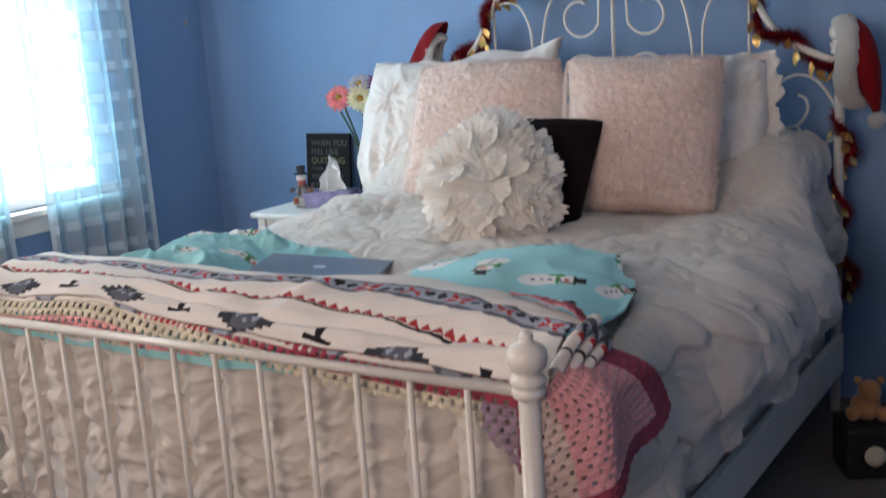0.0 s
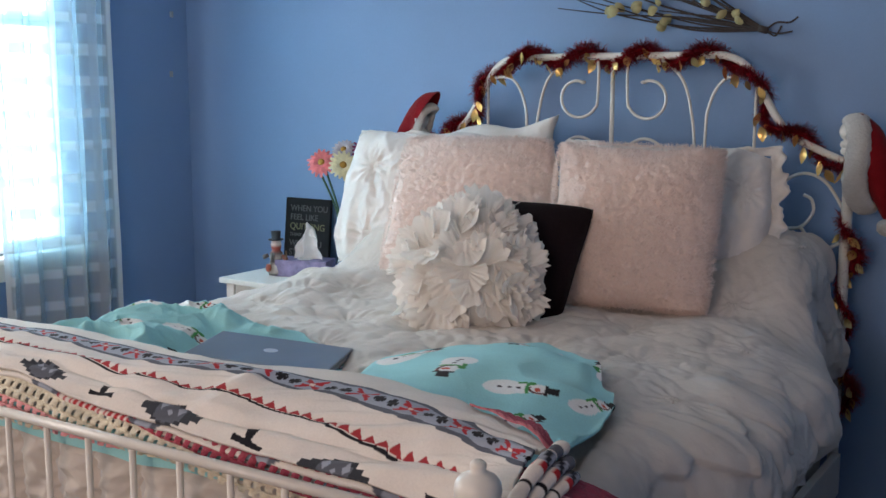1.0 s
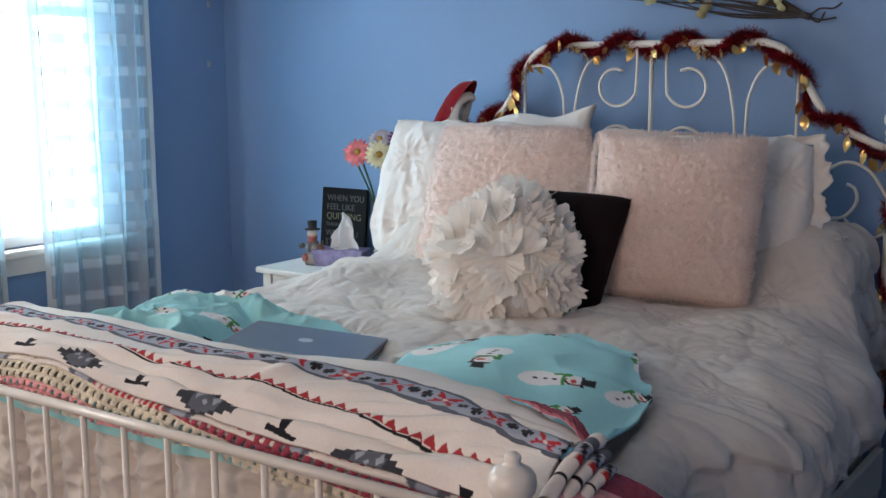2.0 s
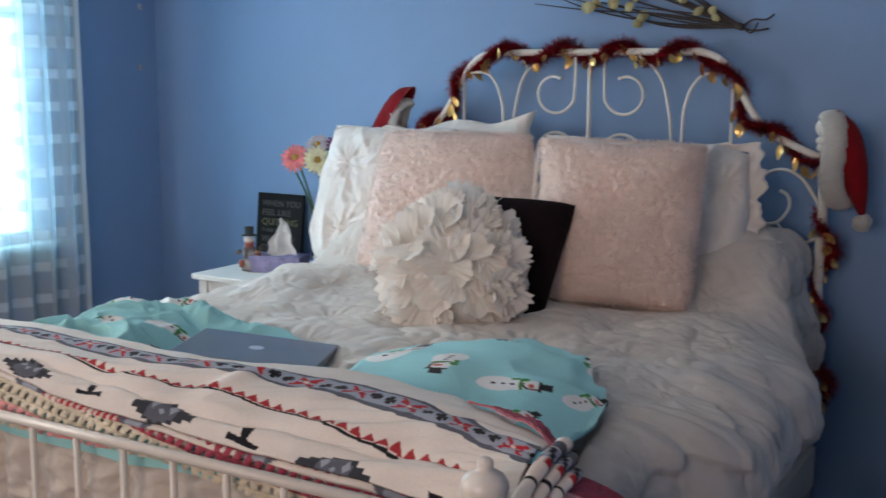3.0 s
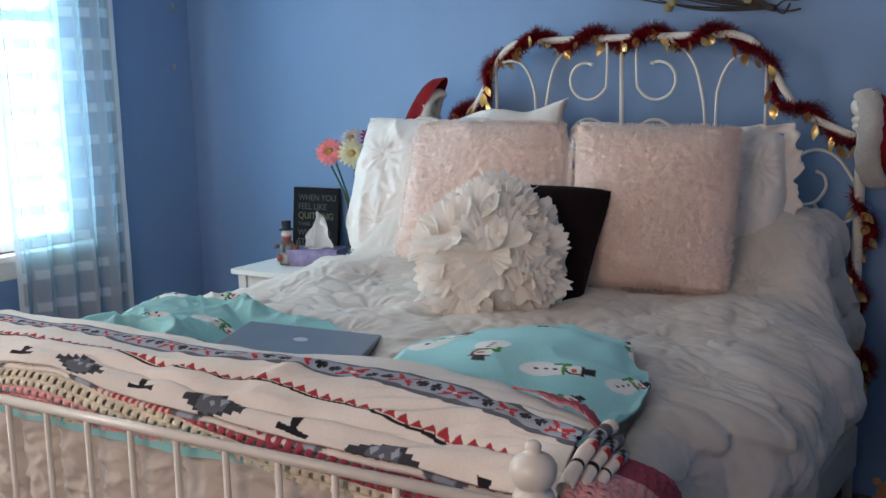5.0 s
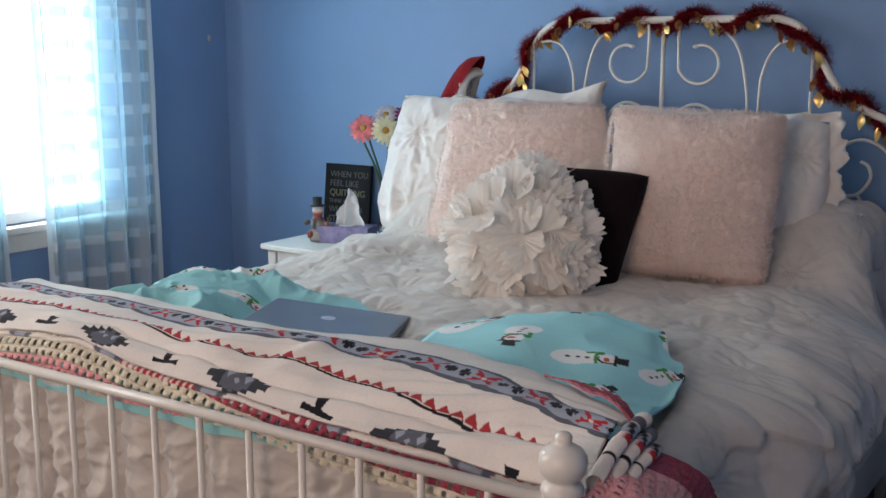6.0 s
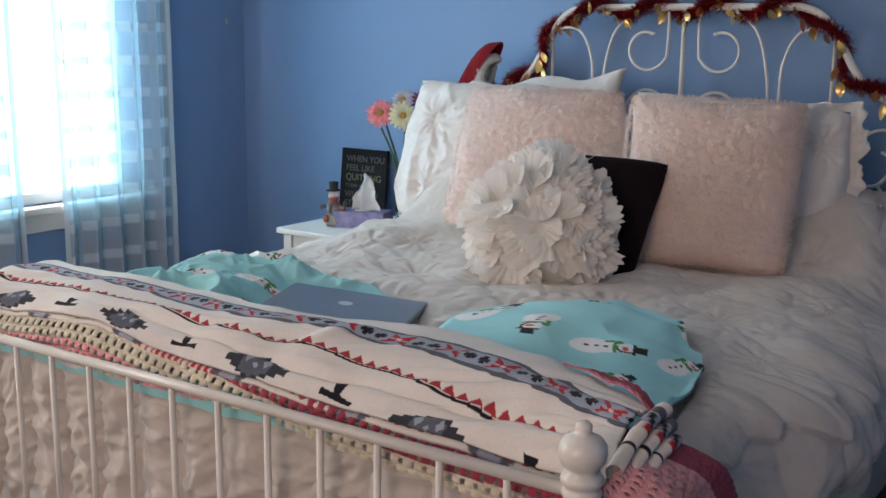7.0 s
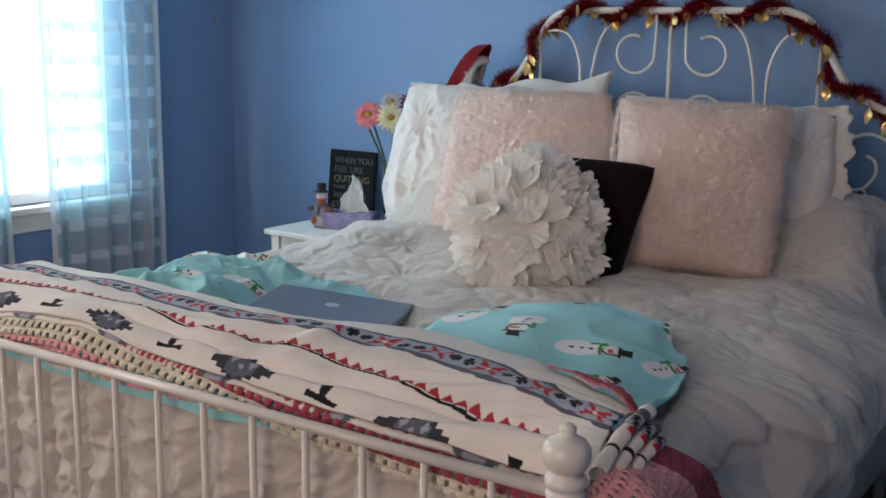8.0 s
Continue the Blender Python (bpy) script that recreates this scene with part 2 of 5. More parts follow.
def walls():
    tagged(part("floor", box(XW - TH, XE + TH, YS - TH, YN + TH, -0.1, 0.0), M_CARPET, smooth=False), "dark brown cut-pile carpet floor", "floor", kind="structure")
    tagged(part("ceiling", box(XW - TH, XE + TH, YS - TH, YN + TH, ZC, ZC + 0.1), M_CEIL, smooth=False), "plain white painted ceiling", "ceiling", kind="structure")
    tagged(part("wall_north", box(XW - TH, XE + TH, YN, YN + TH, 0, ZC), M_WALL, smooth=False), "sky blue painted bedroom wall behind the bed", "wall", kind="structure")
    tagged(part("wall_east", box(XE, XE + TH, YS, YN, 0, ZC), M_WALL, smooth=False), "sky blue painted bedroom wall", "wall", kind="structure")
    # the opening from y -1.4 to -0.3 is added to let the side fill in
    bm = box(XW - TH, XW, YS, -1.4, 0, ZC)
    box(XW - TH, XW, -1.4, -0.3, 0, 0.85, bm=bm)
    box(XW - TH, XW, -1.4, -0.3, 2.15, ZC, bm=bm)
    box(XW - TH, XW, -0.3, WY0, 0, ZC, bm=bm)
    box(XW - TH, XW, WY1, YN, 0, ZC, bm=bm)
    box(XW - TH, XW, WY0, WY1, 0, WZ0, bm=bm)
    box(XW - TH, XW, WY0, WY1, WZ1, ZC, bm=bm)
    tagged(part("wall_west", bm, M_WALL, smooth=False), "sky blue painted bedroom wall with the window and an added opening", "wall", kind="structure")
    # unseen wall; the opening from x -0.1 to 1.5 is added for the rear fill
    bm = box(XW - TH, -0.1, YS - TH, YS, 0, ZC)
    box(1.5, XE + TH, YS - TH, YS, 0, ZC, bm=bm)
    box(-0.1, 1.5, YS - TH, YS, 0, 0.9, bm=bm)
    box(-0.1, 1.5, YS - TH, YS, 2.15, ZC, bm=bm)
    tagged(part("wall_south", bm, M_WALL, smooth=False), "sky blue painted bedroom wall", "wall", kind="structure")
    tagged(part("baseboard", box(XW, XW + 0.014, YS, YN - 0.014, 0, 0.1, 0.004), M_TRIM, smooth=False), "white painted baseboard below the window", "baseboard", kind="structure")


walls()


def window():
    w = thing("window_1", "white framed sash window with a bright view outside", "window", (XW, 0, 0), kind="structure")
    f = 0.045
    bm = box(-0.10, -0.03, WY0, WY0 + f, WZ0, WZ1, 0.004)
    box(-0.10, -0.03, WY1 - f, WY1, WZ0, WZ1, 0.004, bm=bm)
    box(-0.10, -0.03, WY0 + f, WY1 - f, WZ1 - f, WZ1, 0.004, bm=bm)
    box(-0.10, -0.03, WY0 + f, WY1 - f, WZ0, WZ0 + f, 0.004, bm=bm)
    part("window_frame", bm, M_TRIM, w, smooth=False)
    zm = 1.64
    part("meeting_rail", box(-0.09, -0.04, WY0 + f, WY1 - f, zm - 0.02, zm + 0.02, 0.003), M_TRIM, w, smooth=False)
    part("window_sill", box(-0.03, 0.05, WY0 - 0.07, WY1 + 0.07, WZ0 - 0.03, WZ0, 0.006), M_TRIM, w, smooth=False)
    part("apron_trim", box(0.0, 0.016, WY0 - 0.05, WY1 + 0.05, WZ0 - 0.10, WZ0 - 0.03, 0.004), M_TRIM, w, smooth=False)
    for z0, z1 in ((WZ0 + f, zm - 0.02), (zm + 0.02, WZ1 - f)):
        g = part("pane", box(-0.068, -0.064, WY0 + f, WY1 - f, z0, z1), M_GLASS, w, smooth=False)
        g.visible_shadow = False


window()
bm = bmesh.new()
for a, b in (((-7, -9), (-7, 11)),):
    vs = [bm.verts.new((a[0], a[1], -3)), bm.verts.new((b[0], b[1], -3)), bm.verts.new((b[0], b[1], 7)), bm.verts.new((a[0], a[1], 7))]
    bm.faces.new(vs)
tagged(part("backdrop", bm, M_OUTSIDE, smooth=False), "bright overexposed daylight distance outside the window", "backdrop", kind="structure")

# ---------- the iron bed ----------
W, D = 0.78, 2.12
RAIL_Z = 0.7655


def ball_finial(x, y, z0):
    prof = [(0.0185, 0), (0.026, 0.004), (0.029, 0.012), (0.027, 0.018), (0.024, 0.021), (0.029, 0.026), (0.031, 0.033), (0.028, 0.040), (0.020, 0.045), (0.026, 0.050), (0.0325, 0.060),
            (0.0345, 0.071), (0.033, 0.082), (0.027, 0.091), (0.016, 0.097), (0.011, 0.100), (0.012, 0.106), (0.0115, 0.111), (0.007, 0.115), (0.0, 0.116)]
    return lathe([(r, z0 + z) for r, z in prof], 24, at=(x, y, 0))


def arc(cx, cz, r, a0, a1, y, steps=20, r1=None):
    out = []
    for k in range(steps + 1):
        a = radians(a0 + (a1 - a0) * k / steps)
        q = r + ((r1 if r1 is not None else r) - r) * k / steps
        out.append((cx + q * math.cos(a), y, cz + q * math.sin(a)))
    return out


def bed():
    b = thing("iron_bed", "white enamelled iron bed with scrolled arched headboard and barred footboard", "bed", (0, 0, 0))
    # footboard
    for s in (-1, 1):
        part("foot_post", tube([(s * W, 0, 0.0), (s * W, 0, RAIL_Z + 0.005)], 0.0185, 16), M_IRON, b)
        part("finial", ball_finial(s * W, 0, RAIL_Z), M_IRON, b)
        part("foot_cap", lathe([(0.022, 0), (0.024, 0.015), (0.02, 0.03)], 14, at=(s * W, 0, 0)), M_DARK, b, "black rubber foot")
    part("foot_top_rail", tube([(-W, 0, RAIL_Z - 0.012), (W, 0, RAIL_Z + 0.011)], 0.0098, 14), M_IRON, b)
    part("foot_bottom_rail", tube([(-W, 0, 0.20), (W, 0, 0.20)], 0.0125, 12), M_IRON, b)
    for i in range(1, 13):
        part("foot_baluster", tube([(W - 0.12 * i, 0, 0.20), (W - 0.12 * i, 0, RAIL_Z + 0.015 * (W - 0.12 * i))], 0.0062, 8), M_IRON, b)
    # side rails
    for s in (-1, 1):
        part("side_rail", box(s * (W + 0.012) - 0.012, s * (W + 0.012) + 0.012, 0.02, D - 0.02, 0.145, 0.275, 0.003), M_IRON, b, smooth=False)
    # headboard
    y = D
    for s in (-1, 1):
        part("head_post", tube([(s * 0.775, y, 0.0), (s * 0.775, y, 1.20)], 0.0165, 14), M_IRON, b)
        part("head_finial", ball_finial(s * 0.775, y, 1.19), M_IRON, b)
    line = smooth_line([(-0.775, y, 1.165), (-0.70, y, 1.195), (-0.60, y, 1.245), (-0.55, y, 1.30), (-0.50, y, 1.385), (-0.45, y, 1.455), (-0.39, y, 1.485), (-0.30, y, 1.49),
                        (0.30, y, 1.49), (0.39, y, 1.485), (0.45, y, 1.455), (0.50, y, 1.385), (0.55, y, 1.30), (0.60, y, 1.245), (0.70, y, 1.195), (0.775, y, 1.165)], 6)
    part("arched_top_rail", tube(line, 0.0122, 12), M_IRON, b)
    part("head_bottom_rail", tube([(-0.775, y, 0.62), (0.775, y, 0.62)], 0.011, 10), M_IRON, b)
    part("centre_bar", tube([(0, y, 0.62), (0, y, 1.485)], 0.0078, 10), M_IRON, b)
    thin = 0.0052
    for s in (-1, 1):
        curl = [(s * 0.055, y, 1.478), (s * 0.052, y, 1.43), (s * 0.055, y, 1.37)]
        ring = [(s * (0.128 + r * math.cos(a)), y, 1.355 + r * math.sin(a)) for r, a in [(0.075 - 0.022 * k / 22, radians(195 + 275 * k / 22)) for k in range(23)]]
        part("scroll", tube(smooth_line(curl[:2] + ring, 3), thin, 8), M_IRON, b)
        part("scroll_tip", lathe([(0.004, -0.006), (0.0095, -0.003), (0.0095, 0.003), (0.004, 0.006)], 10, at=ring[-1]), M_IRON, b)
        part("inner_arch_bar", tube(smooth_line([(s * 0.295, y, 0.62), (s * 0.292, y, 1.15), (s * 0.275, y, 1.32), (s * 0.24, y, 1.42), (s * 0.17, y, 1.478)], 8), thin, 8), M_IRON, b)
        part("outer_arch_bar", tube(smooth_line([(s * 0.325, y, 0.62), (s * 0.325, y, 1.20), (s * 0.338, y, 1.34), (s * 0.385, y, 1.415), (s * 0.455, y, 1.42), (s * 0.485, y, 1.40)], 8), thin, 8), M_IRON, b)
        part("shoulder_bar", tube([(s * 0.485, y, 0.62), (s * 0.485, y, 1.41)], thin, 8), M_IRON, b)
        part("lower_ring", tube(arc(s * 0.12, 1.145, 0.075, 0, 360, y, 28), thin, 8), M_IRON, b)
        part("side_arch", tube(smooth_line([(s * 0.555, y, 0.62), (s * 0.555, y, 1.0), (s * 0.575, y, 1.09), (s * 0.64, y, 1.13), (s * 0.71, y, 1.105), (s * 0.768, y, 1.02)], 7), thin, 8), M_IRON, b)
        part("side_scroll", tube(smooth_line([(s * 0.645, y, 1.065), (s * 0.67, y, 1.05), (s * 0.675, y, 1.01), (s * 0.64, y, 0.965), (s * 0.58, y, 0.955), (s * 0.555, y, 0.93)], 7), thin, 8), M_IRON, b)
        part("side_strut", tube(smooth_line([(s * 0.64, y, 0.965), (s * 0.70, y, 0.90), (s * 0.768, y, 0.93)], 7), thin, 8), M_IRON, b)
    # slats carry the mattress
    for i in range(9):
        part("slat", box(-W + 0.02, W - 0.02, 0.12 + i * 0.23, 0.20 + i * 0.23, 0.195, 0.21, 0.002), M_IRON, b, smooth=False)
    return b


bed()

bm = box(-0.755, 0.755, 0.06, 2.08, 0.21, 0.42, 0.03)
tagged(part("box_spring", bm, M_MATTRESS), "pale grey upholstered box spring under the mattress", "box spring")
bm = box(-0.755, 0.755, 0.07, 2.08, 0.425, 0.70, 0.05)
tagged(part("mattress", bm, M_MATTRESS), "thick pale grey mattress on the iron bed", "mattress")

# ---------- comforter ----------
def lerp_table(x, table):
    for (a, p), (b, q) in zip(table, table[1:]):
        if x <= b:
            f = max(0, (x - a) / (b - a))
            f = f * f * (3 - 2 * f)
            return p + (q - p) * f
    return table[-1][1]


BACK_Y = [(-1.1, 0.30), (-0.76, 0.30), (-0.38, 0.29), (0.0, 0.258), (0.22, 0.30), (0.40, 0.325), (0.54, 0.30), (0.64, 0.265), (0.72, 0.23), (0.80, 0.185)]
FRONT_Z = [(-1.0, 0.80), (-0.67, 0.802), (-0.37, 0.828), (-0.06, 0.796), (0.30, 0.786), (0.53, 0.780), (0.66, 0.776), (0.82, 0.772)]
BULGE = [(-1.1, 0.832), (-0.76, 0.842), (-0.4, 0.850), (0.0, 0.856), (0.25, 0.858), (0.5, 0.855), (0.8, 0.848)]
TEAL_BACK = [(-0.95, 0.40), (-0.70, 0.50), (-0.66, 0.66), (-0.60, 0.755), (-0.50, 0.79), (-0.40, 0.765), (-0.22, 0.755), (-0.10, 0.715), (0.0, 0.735), (0.06, 0.66), (0.10, 0.62), (0.135, 0.69), (0.20, 0.815),
             (0.31, 0.845), (0.39, 0.925), (0.475, 0.885), (0.555, 0.832), (0.68, 0.665), (0.715, 0.605), (0.735, 0.51), (0.752, 0.33)]
PRINT_SHIFT = [(-0.9, 0.0), (-0.3, -0.004), (0.2, 0.008), (0.45, 0.030), (0.70, 0.046), (0.82, 0.052)]

FLAT = 0.72


def bump_head(x, y):
    """Sleeping pillows under the comforter at the headboard."""
    return 0.20 * smoothstep(1.52, 1.86, y) * (1 - smoothstep(0.66, 0.80, abs(x)))


def top_z(x, y):
    z = 0.765 + 0.020 * n3(x * 1.7 + 3, y * 1.7) + bump_head(x, y)
    z += 0.028 * math.exp(-((x + 0.66) / 0.22) ** 2 - ((y - 1.45) / 0.28) ** 2)
    z -= 0.02 * smoothstep(0.55, 0.8, abs(x))
    return z


def fold(d, r):
    """Out and down, and the lean of the cloth, d metres past an edge rounded by r."""
    if d <= 0:
        return 0.0, 0.0, 0.0
    a = d / r
    if a < math.pi / 2:
        return r * math.sin(a), r * (1 - math.cos(a)), a
    return r, r + d - r * math.pi / 2, math.pi / 2


def bed_point(s, t, lift=0.0, r_side=0.10, r_foot=0.055):
    """The place s metres across and t metres along the cloth that lies on the bed and falls over its edges."""
    flat = 0.735 - 0.085 * smoothstep(1.2, 1.9, t)
    ox, dx, ax = fold(abs(s) - flat, r_side)
    oy, dy, ay = fold(0.115 - t, r_foot)
    sx = 1 if s > 0 else -1
    x = sx * (min(abs(s), flat) + ox)
    y = max(t, 0.115) - oy
    drop = max(dx, dy)
    z = top_z(min(abs(s), flat) * sx, max(t, 0.115)) - drop
    nx, ny, nz = sx * math.sin(ax), -math.sin(ay), math.cos(max(ax, ay))
    return x + nx * lift, y + ny * lift, z + nz * lift


random.seed(5)
ROSES = {}
PITCH = 0.30
for i in range(-7, 8):
    for j in range(-5, 12):
        ROSES[i, j] = (PITCH * (i + 0.5 * (j % 2)) + random.uniform(-0.05, 0.05), PITCH * 0.87 * j + random.uniform(-0.05, 0.05), random.uniform(0, 6.28), random.randint(9, 13))


def ridge(x, y, z=0.0):
    """Sharp creases between soft swells."""
    return 1 - 2.4 * abs(n3(x, y, z))


def crumple(s, t):
    """Soft overlapping puffs, like petals, with small flat facets between sharp tucks."""
    ws, wt = s + 0.035 * n3(s * 5, t * 5, 31), t + 0.035 * n3(s * 5, t * 5, 37)
    d, near = noise.voronoi((ws * 7.0, wt * 8.0, 0.5))
    e = noise.voronoi((ws * 15.0, wt * 14.0, 3.5))[0]
    out = 0.5 + 0.5 * smoothstep(0.66, 0.9, abs(s))
    h = 0.014 * out * min(0.55, d[1] - d[0]) ** 0.6 - 0.010 * out * d[0]
    h += 0.0048 * min(0.5, e[1] - e[0]) ** 0.7 - 0.005 * e[0]
    # tiers of petals: each swells towards its lower edge and tucks in under it
    h += 0.013 * smoothstep(0.72, 0.90, abs(s)) * (ws * 7.0 - near[0].x) * (1 if s > 0 else -1)
    return h + 0.011 * n3(s * 4, t * 4, 2) + 0.0022 * ridge(ws * 22, wt * 22, 3)


def ruching(s, t):
    """The height of the gathered cloth: puffs drawn in to rosettes, with pleats that run out of each."""
    j0 = round(t / (PITCH * 0.87))
    h, best = 0.0, 9.0
    ws, wt = s + 0.02 * n3(s * 7, t * 7, 11), t + 0.02 * n3(s * 7, t * 7, 15)
    for j in (j0 - 1, j0, j0 + 1):
        i0 = round(s / PITCH - 0.5 * (j % 2))
        for i in (i0 - 1, i0, i0 + 1):
            q = ROSES.get((i, j))
            if q:
                dx, dy = ws - q[0], wt - q[1]
                r = math.hypot(dx, dy)
                best = min(best, r)
                if r < 0.24:
                    a = math.atan2(dy, dx)
                    amp = 0.7 + 0.8 * abs(n3(2 * math.cos(a) + q[2], 2 * math.sin(a), 3))
                    h += 0.0026 * amp * math.cos((q[3] + 2) * a + q[2] + 3.0 * n3(s * 8, t * 8, 4)) * math.exp(-(r / 0.092) ** 2) * min(1, r / 0.018)
    h += 0.016 * (1 - math.exp(-(best / 0.085) ** 2))
    h += crumple(s, t)
    return h


def shirring(s, t):
    """The fall at the foot: upright puffs between seams, drawn up in slanting creases."""
    w = (s + 0.018 * n3(s * 3, t * 5, 3)) / 0.118
    band = math.floor(w)
    q = w - band
    puff = math.sin(q * math.pi) ** 0.5
    lean = 0.8 * math.sin(band * 2.4 + 0.8)
    e = (q - 0.5) * 0.118
    k = t + lean * e + 0.02 * n3(s * 9, t * 9, 7)
    tight = 0.5 + 0.9 * abs(n3(band * 1.7, t * 4, 1))
    seam = 1 - puff
    h = 0.058 * puff - 0.048
    h += 0.0115 * tight * ridge(k * 15 + band * 5.3, e * 9, band * 0.7) * (0.5 + 1.4 * seam)
    h += 0.0075 * ridge(k * 34 + band * 3.1, e * 16, 4) * (0.35 + 1.6 * seam)
    h += 0.006 * n3(s * 9, t * 6, 2) + 0.0105 * ridge(s * 9 + t * 6 + 0.6 * n3(s * 12, t * 12, 5), t * 15 - s * 5, 6) + 0.0035 * ridge(s * 26, t * 34, 11)
    # a gather where the puff is pinched
    c = -0.16 - 0.17 * abs(math.sin(band * 1.9))
    h -= 0.010 * math.exp(-((t - c - 0.3 * e) / 0.022) ** 2) * puff
    return h


def comforter():
    s0, s1, t0, t1 = -1.15, 1.15, -0.50, 2.06

    def place(u, v):
        s, t = s0 + (s1 - s0) * u, t0 + (t1 - t0) * v
        over = max(abs(s) - 0.9, 0)
        hem = 1 + 0.16 * n3(t * 4.2, 8.1) * smoothstep(0.9, 1.12, abs(s))
        s = math.copysign(min(abs(s), 0.9) + over * hem * (0.94 - 0.08 * smoothstep(0.6, 1.1, t) if s > 0 else 1.0), s)
        h = ruching(s, t)
        under = smoothstep(0.0, 0.10, lerp_table(s, TEAL_BACK) - t - 0.01) * smoothstep(0.80, 0.70, abs(s)) if t > 0.02 else 0.0
        h = h * (1 - 0.85 * under) - 0.012 * under
        side = smoothstep(0.84, 1.0, abs(s))
        if side:
            # loose scalloped flounces on the sides
            h += side * (0.014 * ridge(t * 3.4, s * 4, 1) + 0.018 * math.sin(t * 19 + 3 * n3(t * 2, s * 3)) * smoothstep(0.92, 1.1, abs(s)) + 0.012 + 0.012 * smoothstep(0.86, 1.02, abs(s)) * smoothstep(0.45, 0.95, t))
        front = smoothstep(0.06, -0.03, t)
        if front:
            h = h * (1 - front) + front * shirring(s, t)
        h -= 0.055 * smoothstep(0.69, 0.80, s) * smoothstep(0.40, 0.26, t) * smoothstep(1.25, 1.0, s)
        x, y, z = bed_point(s, t, h)
        # the puffed edge stands out over the side and draws in again at the hem
        x += 0.10 * smoothstep(0.73, 0.87, s) * smoothstep(1.10, 0.93, s) * smoothstep(0.42, 0.80, t) * smoothstep(1.85, 1.45, t)
        return x, y, z

    c = thing("comforter", "white ruched cotton comforter with gathered rosettes, draped over the bed", "comforter")
    grid_mesh("quilted_cover", place, 500, 540, M_COMF, c)
    # small gathered knots at the hearts of the rosettes
    rnd = random.Random(2)
    for (i, j), q in ROSES.items():
        if not (-0.2 < q[0] < 1.05 and 0.62 < q[1] < 1.9):
            continue
        p = bed_point(q[0], q[1], ruching(q[0], q[1]) - 0.001)
        bm = bmesh.new()
        n = 40
        rows = []
        for k in range(5):
            f = k / 4
            rows.append([bm.verts.new((0.017 * f * math.cos(2 * math.pi * a / n) * (1 + 0.15 * n3(a * 0.4, k)), 0.017 * f * math.sin(2 * math.pi * a / n), 0.006 * math.sin(f * 2.6) + 0.003 * f * math.sin(a * 2 * math.pi * 9 / n + 2 * f) - 0.004 * f)) for a in range(n)])
        for a, b in zip(rows, rows[1:]):
            for k in range(n):
                bm.faces.new((a[k], a[(k + 1) % n], b[(k + 1) % n], b[k]))
        o = part("rosette", bm, M_COMF, c)
        lean = 85 * smoothstep(0.70, 0.86, q[0])
        o.matrix_world = pose(*p, 0, lean, rnd.uniform(-20, 20))
    return c


comforter()

# ---------- pillows ----------


def pillow_form(u, v, w, h, d, full, ears, taper, round, plump):
    """Half the thickness of a pillow, and the place in its plane, at u, v from -1 to 1."""
    pull = 1 - round * (abs(u) * abs(v)) ** 5
    x = w / 2 * u * (1 - ears * (1 - v * v)) * (1 + taper * v) * pull
    z = h / 2 * v * (1 - ears * (1 - u * u)) * pull
    return x, z, d / 2 * max(0.0, (1 - abs(u) ** full) * (1 - abs(v) ** full)) ** plump


def cushion(name, w, h, d, m, material, label, category="pillow", n=56, ears=0.05, skin=None, group="pillows on the bed", full=2.4, lump=0.010, taper=0.0, round=0.05, plump=0.45):
    """A stuffed square pillow: w across, h high, d thick, its back resting along +y of its own space."""
    bm = bmesh.new()
    front, back = {}, {}
    for j in range(n + 1):
        for i in range(n + 1):
            u, v = 2 * i / n - 1, 2 * j / n - 1
            x, z, t = pillow_form(u, v, w, h, d, full, ears, taper, round, plump)
            rim = i in (0, n) or j in (0, n)
            wob = 0.016 * n3(x * 5 + 9 * m.translation.x, z * 5, 3)
            x += lump * n3(z * 7, u * 1.5, m.translation.x * 9)
            z += lump * n3(x * 7, v * 1.5, m.translation.x * 9 + 4)
            for side, store in ((-1, front), (1, back)):
                if rim and side == 1:
                    store[i, j] = front[i, j]
                    continue
                e = skin(u, v, x, z, side) if skin and not rim else 0.0
                store[i, j] = bm.verts.new((x, side * (t + e) + wob, z))
    for j in range(n):
        for i in range(n):
            bm.faces.new((front[i, j], front[i + 1, j], front[i + 1, j + 1], front[i, j + 1]))
            bm.faces.new((back[i, j + 1], back[i + 1, j + 1], back[i + 1, j], back[i, j]))
    ob = part(name, bm, material)
    ob.matrix_world = m
    return tagged(ob, label, category, group)


def curls(u, v, x, z, side):
    """Swirled tufts of fur."""
    p = Vector((x * 46 + 0.4 * n3(x * 14, z * 14), z * 46 + 0.4 * n3(x * 14, z * 14, 5), 2.0 * side))
    dist = noise.voronoi(p)[0]
    return 0.012 * (0.5 - dist[0]) + 0.003 * n3(x * 75, z * 75, side) + 0.006 * n3(x * 11, z * 11, side)


def pleats(u, v, x, z, side):
    q = min(((x - a) ** 2 + (z - b) ** 2, a, b) for a, b in ((-0.22, 0.1), (0.02, -0.08), (0.24, 0.1), (-0.2, -0.14), (0.0, 0.16), (0.24, -0.15)))
    r, a = math.sqrt(q[0]), math.atan2(z - q[2], x - q[1])
    return 0.010 * (1 - math.exp(-(r / 0.05) ** 2)) + 0.005 * math.cos(13 * a + 4 * n3(x * 12, z * 12)) * math.exp(-(r / 0.08) ** 2) + 0.009 * ridge(x * 14, z * 8, 5) + 0.004 * ridge(x * 30, z * 24, 7)


def creases(u, v, x, z, side):
    return 0.008 * ridge(x * 6 + 4, z * 9, 2) + 0.004 * ridge(x * 16, z * 18, 6)


